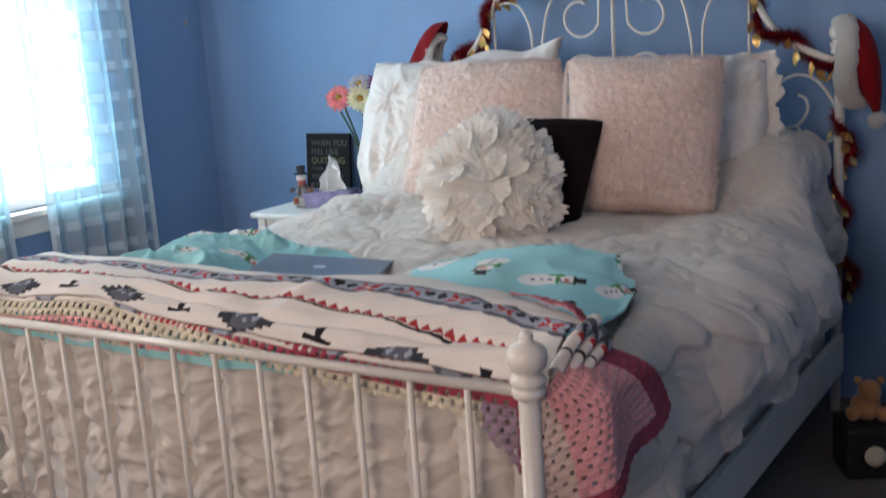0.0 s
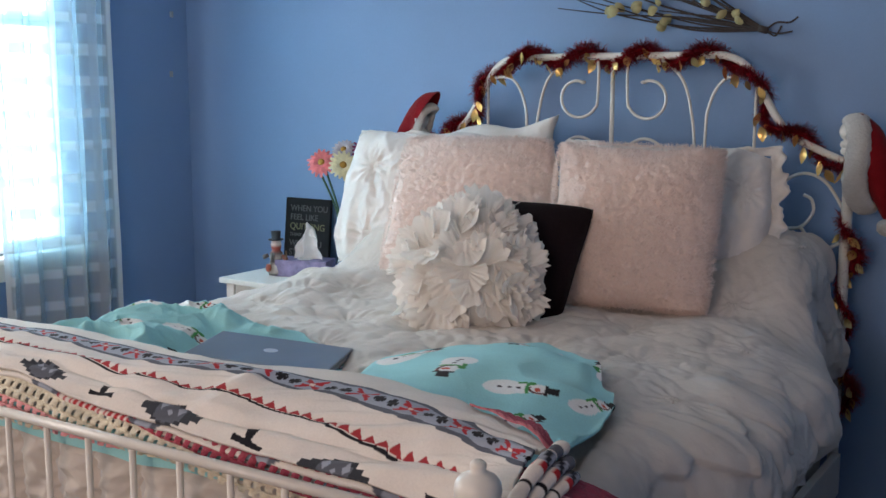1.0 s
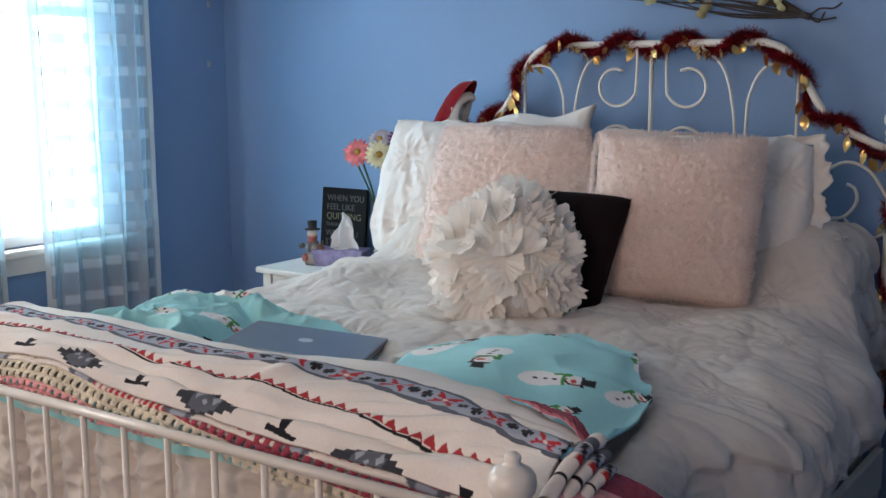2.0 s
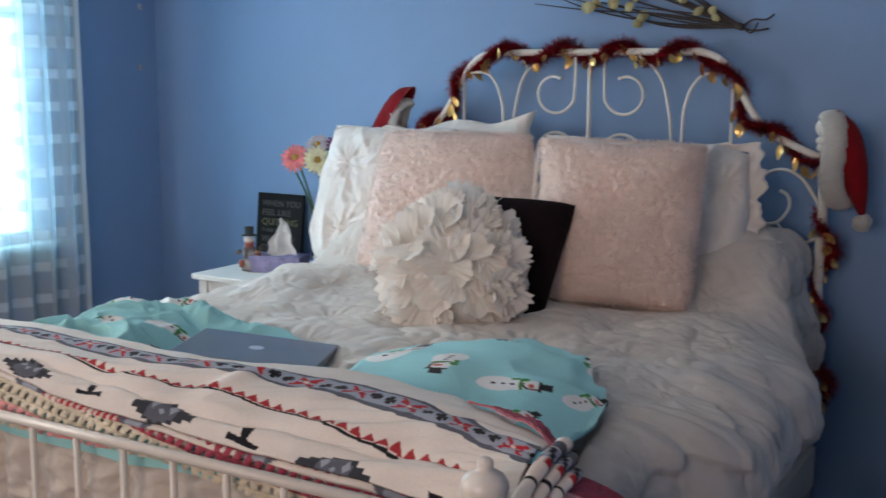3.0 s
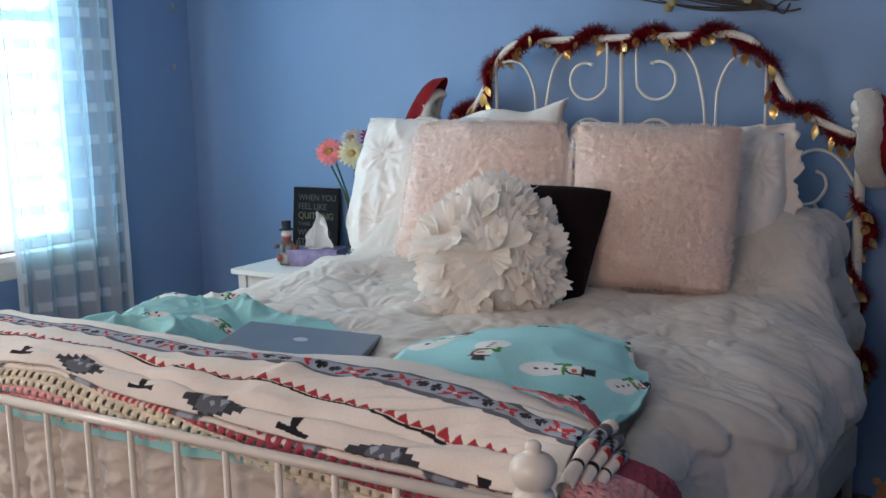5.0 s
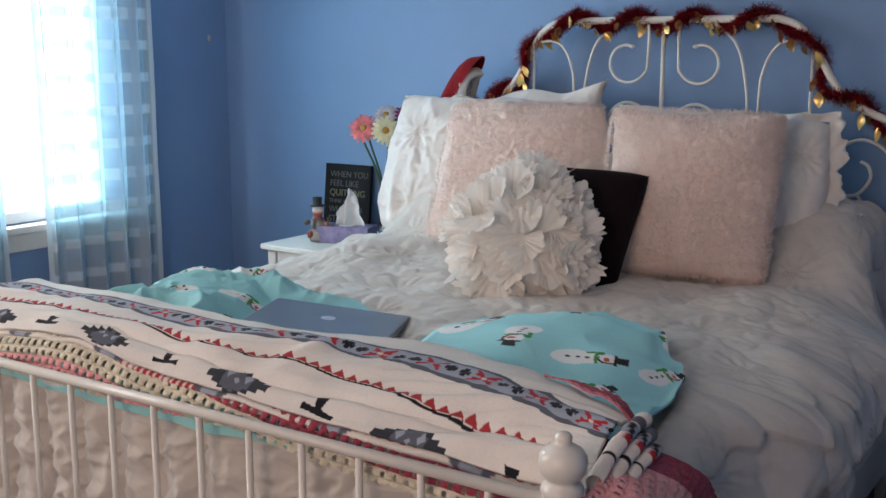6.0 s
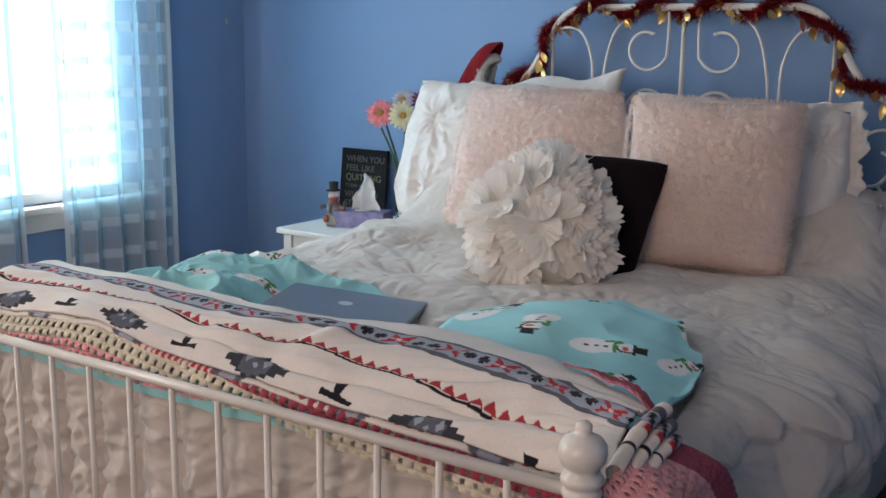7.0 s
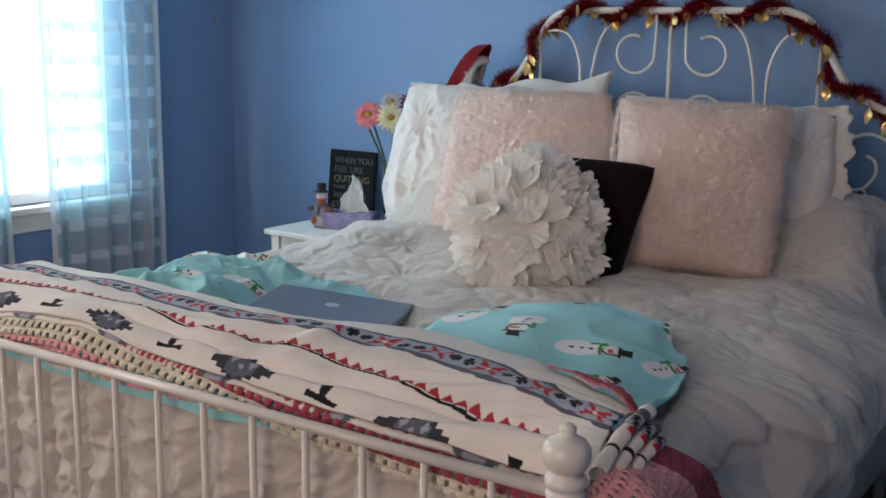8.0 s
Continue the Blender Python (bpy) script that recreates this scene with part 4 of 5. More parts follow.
def crochet():
    t = thing("crochet_blanket", "crocheted granny stripe blanket in pink, cream and deep rose", "blanket")

    # along the foot of the bed
    rows = [ROSE_RED, ROSE_RED, ROSE_RED, KCREAM, KCREAM, KCREAM, PINK, PINK, KCREAM, KCREAM, PINK, PINK, KCREAM]
    pitch, cell = 0.017, 0.024

    def knot(a, b):
        """Clusters of stitches: raised within each cell, the rows staggered."""
        row = int(b / pitch)
        fx, fy = (a / cell + 0.5 * (row % 2)) % 1, (b / pitch) % 1
        return math.sin(fx * math.pi) ** 0.6, math.sin(fy * math.pi) ** 0.7, row, fx, fy

    hem_z = [(-0.95, 0.735), (-0.3, 0.735), (0.10, 0.742), (0.41, 0.722), (0.60, 0.716), (0.66, 0.70), (0.70, 0.661), (0.754, 0.613), (0.79, 0.57)]
    slant = [(-0.95, 0.054), (-0.12, 0.047), (0.12, 0.022), (0.35, 0.004), (0.5, 0.0)]
    s0, s1 = -0.93, 0.79

    def down(s, v):
        """Metres below the cream blanket's front edge."""
        return v * (lerp_table(s, FRONT_Z) - lerp_table(s, hem_z) + 0.012)

    def place(u, v):
        s = s0 + (s1 - s0) * u
        b = down(s, v)
        kx, ky, row, fx, fy = knot(s, b + lerp_table(s, slant))
        y = 0.066 - 0.034 * math.sin(min(1, b / 0.05) * math.pi / 2) - 0.009 * kx * ky + 0.004 * n3(s * 5, b * 12)
        return (s, max(y, 0.0225), lerp_table(s, FRONT_Z) + 0.006 - b)

    def colour(u, v):
        s = s0 + (s1 - s0) * u
        b = down(s, v)
        if b > 0.045 and s > 0.60:
            return KCREAM if s < 0.67 else LILAC if s < 0.74 else PLUM
        return rows[min(max(int((b + lerp_table(s, slant)) / pitch), 0), len(rows) - 1)]

    def keep(u, v):
        s = s0 + (s1 - s0) * u
        kx, ky, row, fx, fy = knot(s, down(s, v) + lerp_table(s, slant))
        return not ((fx < 0.16 or fx > 0.84) and 0.22 < fy < 0.8)

    grid_mesh("foot_strip", place, 620, 70, M_KNIT, t, "", colour, keep)

    # corner that hangs over the side: its two rims meet in a point
    back_rim = smooth_line([(0, 0.110, 0.840), (0, 0.22, 0.791), (0, 0.298, 0.722), (0, 0.350, 0.648)], 12)
    low_rim = smooth_line([(0, -0.015, 0.50), (0, 0.04, 0.535), (0, 0.12, 0.566), (0, 0.19, 0.598), (0, 0.290, 0.614), (0, 0.350, 0.648)], 12)

    def along(line, f):
        q = f * (len(line) - 1)
        k = min(int(q), len(line) - 2)
        return line[k].lerp(line[k + 1], q - k)

    def place2(u, v):
        # u from the foot end towards the head, v down the side
        p00, p10, p01, p11 = Vector((0, -0.015, 0.76)), back_rim[0], low_rim[0], back_rim[-1]
        q = p00.lerp(p10, u) * (1 - v) + along(low_rim, u) * v + p00.lerp(p01, v) * (1 - u) + along(back_rim, v) * u
        q -= p00 * (1 - u) * (1 - v) + p10 * u * (1 - v) + p01 * (1 - u) * v + p11 * u * v
        kx, ky, row, fx, fy = knot(u * 0.40, v * 0.26)
        x = 0.776 + 0.104 * smoothstep(0.86, 0.74, q.z) * smoothstep(-0.03, 0.10, q.y) + 0.008 * math.sin(q.y * 26 + q.z * 9) * v + 0.0035 * kx * ky
        return (x, q.y, q.z)

    def colour2(u, v):
        rim = max(v, u)
        if rim > 0.83:
            return (0.30, 0.045, 0.085)
        if u > 0.22:
            return PINK
        return (0.62, 0.47, 0.42) if u > 0.06 else LILAC

    def keep2(u, v):
        if max(u, v) > 0.82:
            return True
        kx, ky, row, fx, fy = knot(u * 0.40, v * 0.26)
        return not ((fx < 0.13 or fx > 0.87) and 0.36 < fy < 0.70)

    # its top edge shows between the throw and the folded blanket
    def place3(u, v):
        x = 0.60 + 0.215 * u
        y = lerp_table(x, BACK_Y) - 0.015 + (0.014 + 0.034 * math.sin(u * 2.8)) * v
        kx, ky, row, fx, fy = knot(x, v * 0.1)
        return (x, y, 0.864 + 0.004 * kx * ky - 0.010 * v - 0.02 * smoothstep(0.8, 1, u))

    grid_mesh("top_edge", place3, 60, 24, M_KNIT, t, "", lambda u, v: (0.30, 0.045, 0.085) if v > 0.25 else (0.50, 0.14, 0.17))

    grid_mesh("hanging_corner", place2, 180, 170, M_KNIT, t, "", colour2, keep2)


crochet()


def laptop():
    t = thing("laptop", "closed silver-grey laptop lying on the turquoise throw", "laptop")
    t.matrix_world = pose(-0.104, 0.538, 0.781, 0, 4.8, 22)
    part("base", box(-0.1625, 0.1625, -0.112, 0.112, 0.0, 0.011, 0.004), M_LAPTOP, t, smooth=False)
    part("gap", box(-0.160, 0.160, -0.1095, 0.1095, 0.011, 0.0125), M_DARKMETAL, t, smooth=False)
    lid = part("lid", box(-0.1625, 0.1625, -0.112, 0.112, 0.0125, 0.0195, 0.003), M_LAPTOP, t, smooth=False)
    bm = bmesh.new()
    r = bmesh.ops.create_circle(bm, cap_ends=True, segments=20, radius=0.017)
    for v in bm.verts:
        v.co.z += 0.0199
    part("emblem", bm, M_LOGO, lid, "plain pale round emblem")


laptop()

# ---------- curtains ----------


def curtains():
    rod = thing("curtain_rod", "thin white curtain rod above the window", "curtain rod")
    part("rod", tube([(XW + 0.075, 0.10, 2.22), (XW + 0.075, 2.0, 2.22)], 0.009, 10), M_TRIM, rod)
    for y in (0.2, 1.93):
        part("bracket", box(XW, XW + 0.085, y - 0.008, y + 0.008, 2.205, 2.235, 0.003), M_TRIM, rod, smooth=False)
    rnd = random.Random(3)
    cells = {}

    def check(a, z, shift):
        """Woven blocks in even rows, each row the same height; a thin open weave between them."""
        row = math.floor(z / 0.126)
        k = a / 0.15 + shift
        q = int(math.floor(k))
        if q not in cells:
            cells[q] = (rnd.uniform(0.45, 0.62), rnd.uniform(0.8, 1.0))
        wide, dense = cells[q]
        solid = (k % 1) < wide
        if (z / 0.126) % 1 < 0.31:
            return dense if solid else 0.30
        return 0.03 if solid else 0.16

    for i, (y0, y1, folds, shift) in enumerate(((1.180, 1.752, 5, 0.0), (0.16, 1.062, 8, 0.3))):
        width = (y1 - y0) * 1.5

        def place(u, v, y0=y0, y1=y1, folds=folds, i=i):
            z = 2.225 - 2.19 * v
            amp = 0.020 + 0.012 * v
            ph = u * folds * 2 * math.pi + 0.5 * math.sin(3 * u + i) + 0.3 * n3(u * 3, v * 1.5, i)
            inner = (0.035 * math.sin(v * 2.4 + i)) * (1 - u if i == 0 else u) * (1 if i == 0 else -1)
            return (XW + 0.078 + amp * math.sin(ph) + 0.010 * n3(u * 9, v * 4, 3), y0 + (y1 - y0) * u + 0.012 * math.sin(2 * ph) + inner * 0.6, z)

        def colour(u, v, width=width, shift=shift):
            z = 2.225 - 2.19 * v
            hem = 1.0 if u < 0.012 or u > 0.988 or v > 0.97 else 0
            c = max(hem, check(u * width, z, shift))
            return (c, c, c)

        c = grid_mesh("sheer_curtain", place, 200, 240, M_SHEER, None, "", colour)
        tagged(c, "sheer white curtain panel with woven checks hanging at the window", "curtain", "curtains at the window")


curtains()

# small hooks stuck on the window wall
for y, z in ((2.150, 1.70), (2.137, 1.44)):
    h = box(0, 0.006, -0.009, 0.009, -0.013, 0.013, 0.002)
    o = part("wall_hook", h, M_HOOK, None)
    o.matrix_world = pose(XW, y, z)
    tagged(o, "small pale adhesive hook on the blue wall", "hook", "hooks on the wall")

# ---------- garland on the headboard ----------


def garland():
    t = thing("tinsel_garland", "red tinsel garland with gold foil leaves wound round the headboard", "garland")
    rail = smooth_line([(-0.775, D, 1.20), (-0.70, D, 1.195), (-0.60, D, 1.245), (-0.55, D, 1.30), (-0.50, D, 1.385), (-0.45, D, 1.455), (-0.39, D, 1.485), (-0.30, D, 1.49),
                        (0.30, D, 1.49), (0.39, D, 1.485), (0.45, D, 1.455), (0.485, D, 1.385), (0.535, D, 1.30), (0.60, D, 1.245), (0.70, D, 1.195), (0.76, D, 1.15), (0.775, D, 1.05),
                        (0.795, D, 0.93), (0.785, D, 0.80), (0.785, D, 0.62), (0.80, D, 0.48), (0.80, D, 0.36)], 10)
    cum = [0.0]
    for a, b in zip(rail, rail[1:]):
        cum.append(cum[-1] + (b - a).length)

    def at(d):
        k = max(i for i in range(len(cum)) if cum[i] <= d + 1e-9)
        k = min(k, len(rail) - 2)
        f = (d - cum[k]) / max(1e-6, cum[k + 1] - cum[k])
        p = rail[k].lerp(rail[k + 1], f)
        dirn = (rail[k + 1] - rail[k]).normalized()
        side = dirn.cross(Vector((0, 1, 0))).normalized()
        turn = 2 * math.pi * d / 0.21 + 0.9
        r = 0.023
        off = side * math.cos(turn) * r + Vector((0, 1, 0)) * math.sin(turn) * r * 0.9 + Vector((0, 0, -0.004))
        return p + off, dirn

    total = cum[-1]
    pts = [at(total * k / 420)[0] for k in range(421)]
    part("cord", tube(pts[::2], 0.003, 6), M_TINSEL, t)
    rnd = random.Random(8)
    bm = bmesh.new()
    for k in range(38000):
        d = rnd.uniform(0, total)
        thick = 0.84 + 0.30 * math.sin(2 * math.pi * d / 0.21 + 2.2)
        if d > total * 0.72:
            thick *= 1.0 if math.sin(d * 16) > -0.2 else 0.25
        if rnd.random() > thick + 0.22:
            continue
        p, dirn = at(d)
        v = Vector((rnd.gauss(0, 1), rnd.gauss(0, 1), rnd.gauss(0, 1)))
        v = (v - dirn * v.dot(dirn) * 0.6).normalized()
        s = v.cross(dirn).normalized() * 0.0013
        L = rnd.uniform(0.014, 0.042) * (0.6 + 0.45 * thick)
        q = p + v * L * 0.55 + dirn * rnd.uniform(-0.004, 0.004)
        e = p + v * L + Vector((rnd.uniform(-1, 1), rnd.uniform(-1, 1), rnd.uniform(-1.2, 0.4))) * 0.006
        a = [bm.verts.new(x) for x in (p - s, p + s, q + s, q - s, e + s * 0.5, e - s * 0.5)]
        bm.faces.new((a[0], a[1], a[2], a[3]))
        bm.faces.new((a[3], a[2], a[4], a[5]))
    tagged(part("tinsel", bm, M_TINSEL, t, "shiny dark red tinsel fringe", smooth=False), kind="stuff")
    for k in range(76):
        d = total * (k + rnd.uniform(0.1, 0.9)) / 76
        p, dirn = at(d)
        lm = bmesh.new()
        n, L, w = 5, rnd.uniform(0.032, 0.052), rnd.uniform(0.009, 0.015)
        rows = []
        for j in range(n + 1):
            f = j / n
            half = w * math.sin(math.pi * min(0.98, f + 0.04)) ** 0.8
            z = -L * f
            rows.append([lm.verts.new((x, 0.006 * math.sin(f * 3) - 0.25 * abs(x), z)) for x in (-half, 0, half)])
        for a, b in zip(rows, rows[1:]):
            for i in range(2):
                lm.faces.new((a[i], a[i + 1], b[i + 1], b[i]))
        leaf = part("gold_leaf", lm, M_GOLD, t, "gold foil leaf")
        q = p + Vector((rnd.uniform(-0.012, 0.012), -rnd.uniform(0.018, 0.036), rnd.uniform(-0.024, 0.004)))
        leaf.matrix_world = pose(*q, rnd.uniform(-30, 40), rnd.uniform(-50, 50), rnd.uniform(-70, 70))


garland()


def santa_hat(m, label, band=1.0, limp=1.0):
    """Fur band in the plane x = 0, the cloth cone to +x that flops down to its bobble."""
    t = thing("santa_hat", label, "hat", group="hats on the bed posts")
    bm = bmesh.new()
    n, k2 = 60, 14
    rows = []
    for i in range(n):
        a = 2 * math.pi * i / n
        c = Vector((0.008 * math.sin(3 * a), 0.042 * math.cos(a), 0.130 * band * math.sin(a)))
        o = Vector((0, math.cos(a), math.sin(a)))
        row = []
        for j in range(k2):
            b = 2 * math.pi * j / k2
            r = 0.031 * band * (1 + 0.14 * n3(i * 0.7, j * 0.9, 1)) + 0.004 * random.random()
            row.append(bm.verts.new(c + o * r * 0.62 * math.cos(b) + Vector((1, 0, 0)) * r * math.sin(b)))
        rows.append(row)
    for i in range(n):
        for j in range(k2):
            bm.faces.new((rows[i][j], rows[i][(j + 1) % k2], rows[(i + 1) % n][(j + 1) % k2], rows[(i + 1) % n][j]))
    part("fur_band", bm, M_FUR, t, "fluffy white fur band")
    spine = smooth_line([(0.005, 0, 0.02), (0.030, 0, 0.010), (0.046, -0.004, -0.03 * limp), (0.058, -0.008, -0.10 * limp), (0.064, -0.01, -0.165 * limp)], 7)
    bm = bmesh.new()
    rows = []
    m_ = len(spine)
    for i, p in enumerate(spine):
        f = i / (m_ - 1)
        hy, hz = 0.045 * (1 - f) ** 0.8 + 0.012, 0.118 * (1 - f) ** 1.1 + 0.010
        tilt = f * 1.35
        row = []
        for j in range(22):
            a = 2 * math.pi * j / 22
            y, z = hy * math.cos(a), hz * math.sin(a) * (1 + 0.06 * n3(i * 0.5, j * 0.8, 4))
            row.append(bm.verts.new(p + Vector((z * math.sin(tilt) * 0.75, y + 0.004 * n3(i * 0.6, j), z * math.cos(tilt)))))
        rows.append(row)
    for a, b in zip(rows, rows[1:]):
        for j in range(22):
            bm.faces.new((a[j], a[(j + 1) % 22], b[(j + 1) % 22], b[j]))
    bm.faces.new(rows[-1])
    part("cone", bm, M_RED, t, "bright red plush cone")
    bm = bmesh.new()
    bmesh.ops.create_icosphere(bm, subdivisions=3, radius=0.026)
    for v in bm.verts:
        v.co *= 1 + 0.22 * n3(v.co.x * 70, v.co.y * 70, v.co.z * 70)
        v.co += Vector(spine[-1]) + Vector((0, 0, -0.022))
    part("bobble", bm, M_FUR, t, "white fluffy bobble")
    t.matrix_world = m
    return t


santa_hat(pose(0.812, D - 0.03, 1.168, 0, -5, 0) @ Matrix.Diagonal((1.12, 1.1, 1.0, 1)), "red and white santa hat hung on the bed post, bobble down")
santa_hat(pose(-0.745, D - 0.03, 1.262, 0, -34, 180) @ Matrix.Diagonal((1.0, 0.8, 0.85, 1)), "red and white santa hat on the bed post behind the pillows", 0.62, 1.1)

# ---------- wall decoration ----------


def branches():
    t = thing("twig_wall_hanging", "dark willow twig spray with cream paper leaves on the wall", "wall hanging")
    rnd = random.Random(21)
    y = YN - 0.025
    knot = Vector((0.475, y, 1.568))
    tips = [(-0.32, 1.80), (-0.30, 1.74), (-0.22, 1.70), (-0.12, 1.86), (-0.42, 1.84), (-0.05, 1.93), (-0.5, 1.92), (0.02, 1.66), (-0.35, 1.98), (0.08, 1.72), (-0.15, 1.76), (0.0, 1.80), (-0.25, 1.66), (0.12, 1.64), (0.15, 1.78)]
    lines = []
    for k, (x, z) in enumerate(tips):
        a = Vector((x, y + rnd.uniform(-0.02, 0.01), z))
        mid1 = knot.lerp(a, 0.35) + Vector((0, rnd.uniform(-0.02, 0.015), rnd.uniform(-0.03, 0.015) - (0.035 if k < 3 else -0.01)))
        mid2 = knot.lerp(a, 0.7) + Vector((0, rnd.uniform(-0.02, 0.015), rnd.uniform(-0.03, 0.03) - (0.03 if k < 3 else 0)))
        line = smooth_line([knot, mid1, mid2, a], 10)
        lines.append(line)
        part("twig", tube(line, 0.0036, 6, taper=[1.2 - 0.8 * i / len(line) for i in range(len(line))]), M_TWIG, t)
    for pts in ([knot, knot + Vector((0.035, -0.005, 0.022)), knot + Vector((0.075, 0, 0.022)), knot + Vector((0.10, 0, 0.038))],
                [knot, knot + Vector((0.04, -0.005, -0.012)), knot + Vector((0.085, 0, -0.006))], [knot, knot + Vector((0.03, 0.005, -0.018)), knot + Vector((0.05, 0, 0.012))]):
        part("twig_end", tube(smooth_line(pts, 6), 0.003, 6), M_TWIG, t)
    part("binding", tube([knot + Vector((-0.02, -0.004, 0.006)), knot + Vector((0.008, -0.004, -0.002))], 0.011, 8), M_TWIG, t)
    for k in range(34):
        line = rnd.choice(lines)
        p = line[rnd.randint(8, len(line) - 2)] + Vector((rnd.uniform(-0.02, 0.02), -0.012, rnd.uniform(-0.018, 0.018)))
        lm = bmesh.new()
        L, w = rnd.uniform(0.032, 0.05), rnd.uniform(0.013, 0.02)
        rows = []
        for j in range(6):
            f = j / 5
            half = w * math.sin(math.pi * min(0.97, f * 0.94 + 0.05)) ** 0.7
            rows.append([lm.verts.new((L * (f - 0.5), -0.5 * half * (1 - abs(q)) - 0.005 * math.sin(f * 3.1), q * half)) for q in (-1, -0.4, 0.4, 1)])
        for a, b in zip(rows, rows[1:]):
            for i in range(3):
                lm.faces.new((a[i], a[i + 1], b[i + 1], b[i]))
        leaf = part("paper_leaf", lm, M_LEAF_CREAM, t, "cream curled paper leaf")
        leaf.matrix_world = pose(*p, rnd.uniform(-30, 30), rnd.uniform(-60, 60), rnd.uniform(-30, 30))


branches()

# ---------- nightstands ----------


def nightstand(at, w, d, h, label, drawer=True):
    t = thing("nightstand", label, "nightstand", at, group="nightstands beside the bed")
    part("tabletop", box(-0.02, w + 0.02, -0.02, d + 0.02, h - 0.022, h, 0.005), M_WOOD_WHITE, t, smooth=False)
    for x in (0, w - 0.04):
        for y in (0, d - 0.04):
            part("leg", box(x, x + 0.04, y, y + 0.04, 0, h - 0.022, 0.003), M_WOOD_WHITE, t, smooth=False)
    part("apron", box(0.04, w - 0.04, d - 0.03, d - 0.012, h - 0.13, h - 0.022, 0.002), M_WOOD_WHITE, t, smooth=False)
    for x in (0.012, w - 0.03):
        part("side_apron", box(x, x + 0.018, 0.04, d - 0.04, h - 0.13, h - 0.022, 0.002), M_WOOD_WHITE, t, smooth=False)
    part("drawer_rail", box(0.04, w - 0.04, 0.004, 0.036, h - 0.135, h - 0.118, 0.002), M_WOOD_WHITE, t, smooth=False)
    dr = part("drawer_front", box(0.044, w - 0.044, 0.006, 0.022, h - 0.115, h - 0.026, 0.003), M_WOOD_WHITE, t, smooth=False)
    part("knob", lathe([(0.006, 0), (0.006, 0.01), (0.013, 0.018), (0.012, 0.025), (0.0, 0.028)], 14), M_WOOD_WHITE, dr).matrix_local = pose(w / 2, 0.006, h - 0.07, 90, 0, 0)
    return t


TABLE_Z = 0.66
nightstand((-1.42, 1.72, 0), 0.42, 0.44, TABLE_Z, "white painted wooden nightstand holding a vase, sign and tissues")
nightstand((1.085, 1.735, 0), 0.42, 0.42, 0.65, "white painted nightstand with a drawer and spotted plush toy")


def sign():
    t = thing("quote_sign", "black tabletop sign with a white motivational quote, leaning on the wall", "sign")
    part("board", box(-0.118, 0.118, 0, 0.016, 0, 0.262, 0.002), M_BLACK, t, smooth=False)
    for text, z, size, m in (("WHEN YOU", 0.208, 0.036, M_LETTER), ("FEEL LIKE", 0.170, 0.036, M_LETTER), ("QUITTING", 0.130, 0.039, M_LETTER_GOLD), ("THINK ABOUT", 0.100, 0.022, M_LETTER),
                             ("WHY YOU", 0.060, 0.036, M_LETTER), ("STARTED", 0.020, 0.038, M_LETTER)):
        cu = bpy.data.curves.new("lettering", "FONT")
        cu.body, cu.size, cu.extrude, cu.align_x = text, size, 0.0006, "LEFT"
        cu.materials.append(m)
        o = new("lettering", cu)
        o.parent = t
        o.matrix_local = pose(-0.090, -0.0012, z, 90, 0, 0)
    t.matrix_world = pose(-1.41, 2.175, TABLE_Z + 0.002, -6, 0, 2)


sign()


def tissues():
    t = thing("tissue_box", "lilac card tissue box with a white tissue pulled up", "tissue box", (-1.19, 1.92, TABLE_Z), 18)
    part("carton", box(-0.105, 0.105, -0.055, 0.055, 0, 0.065, 0.003), M_LILAC, t, smooth=False)
    bm = bmesh.new()
    lathe([(0.032, 0.0653), (0.030, 0.0668)], 20, bm=bm)
    part("slot_trim", bm, M_TISSUE, t)

    def place(u, v):
        a = (u - 0.5) * 2
        w = 0.050 * (1 - v) ** 0.45 + 0.012
        return (a * w + 0.012 + 0.030 * v * n3(v * 3, 1.2) + 0.012 * (1 - v) * math.sin(u * 9), 0.016 * math.sin(u * 11) * (1 - 0.6 * v) + 0.010 * n3(u * 4, v * 4), 0.06 + 0.150 * v * (1 - 0.35 * abs(a) ** 1.5) + 0.006 * n3(u * 6, v * 5, 2))

    grid_mesh("tissue", place, 36, 24, M_TISSUE, t, "crumpled white tissue", thick=0.0012)


tissues()


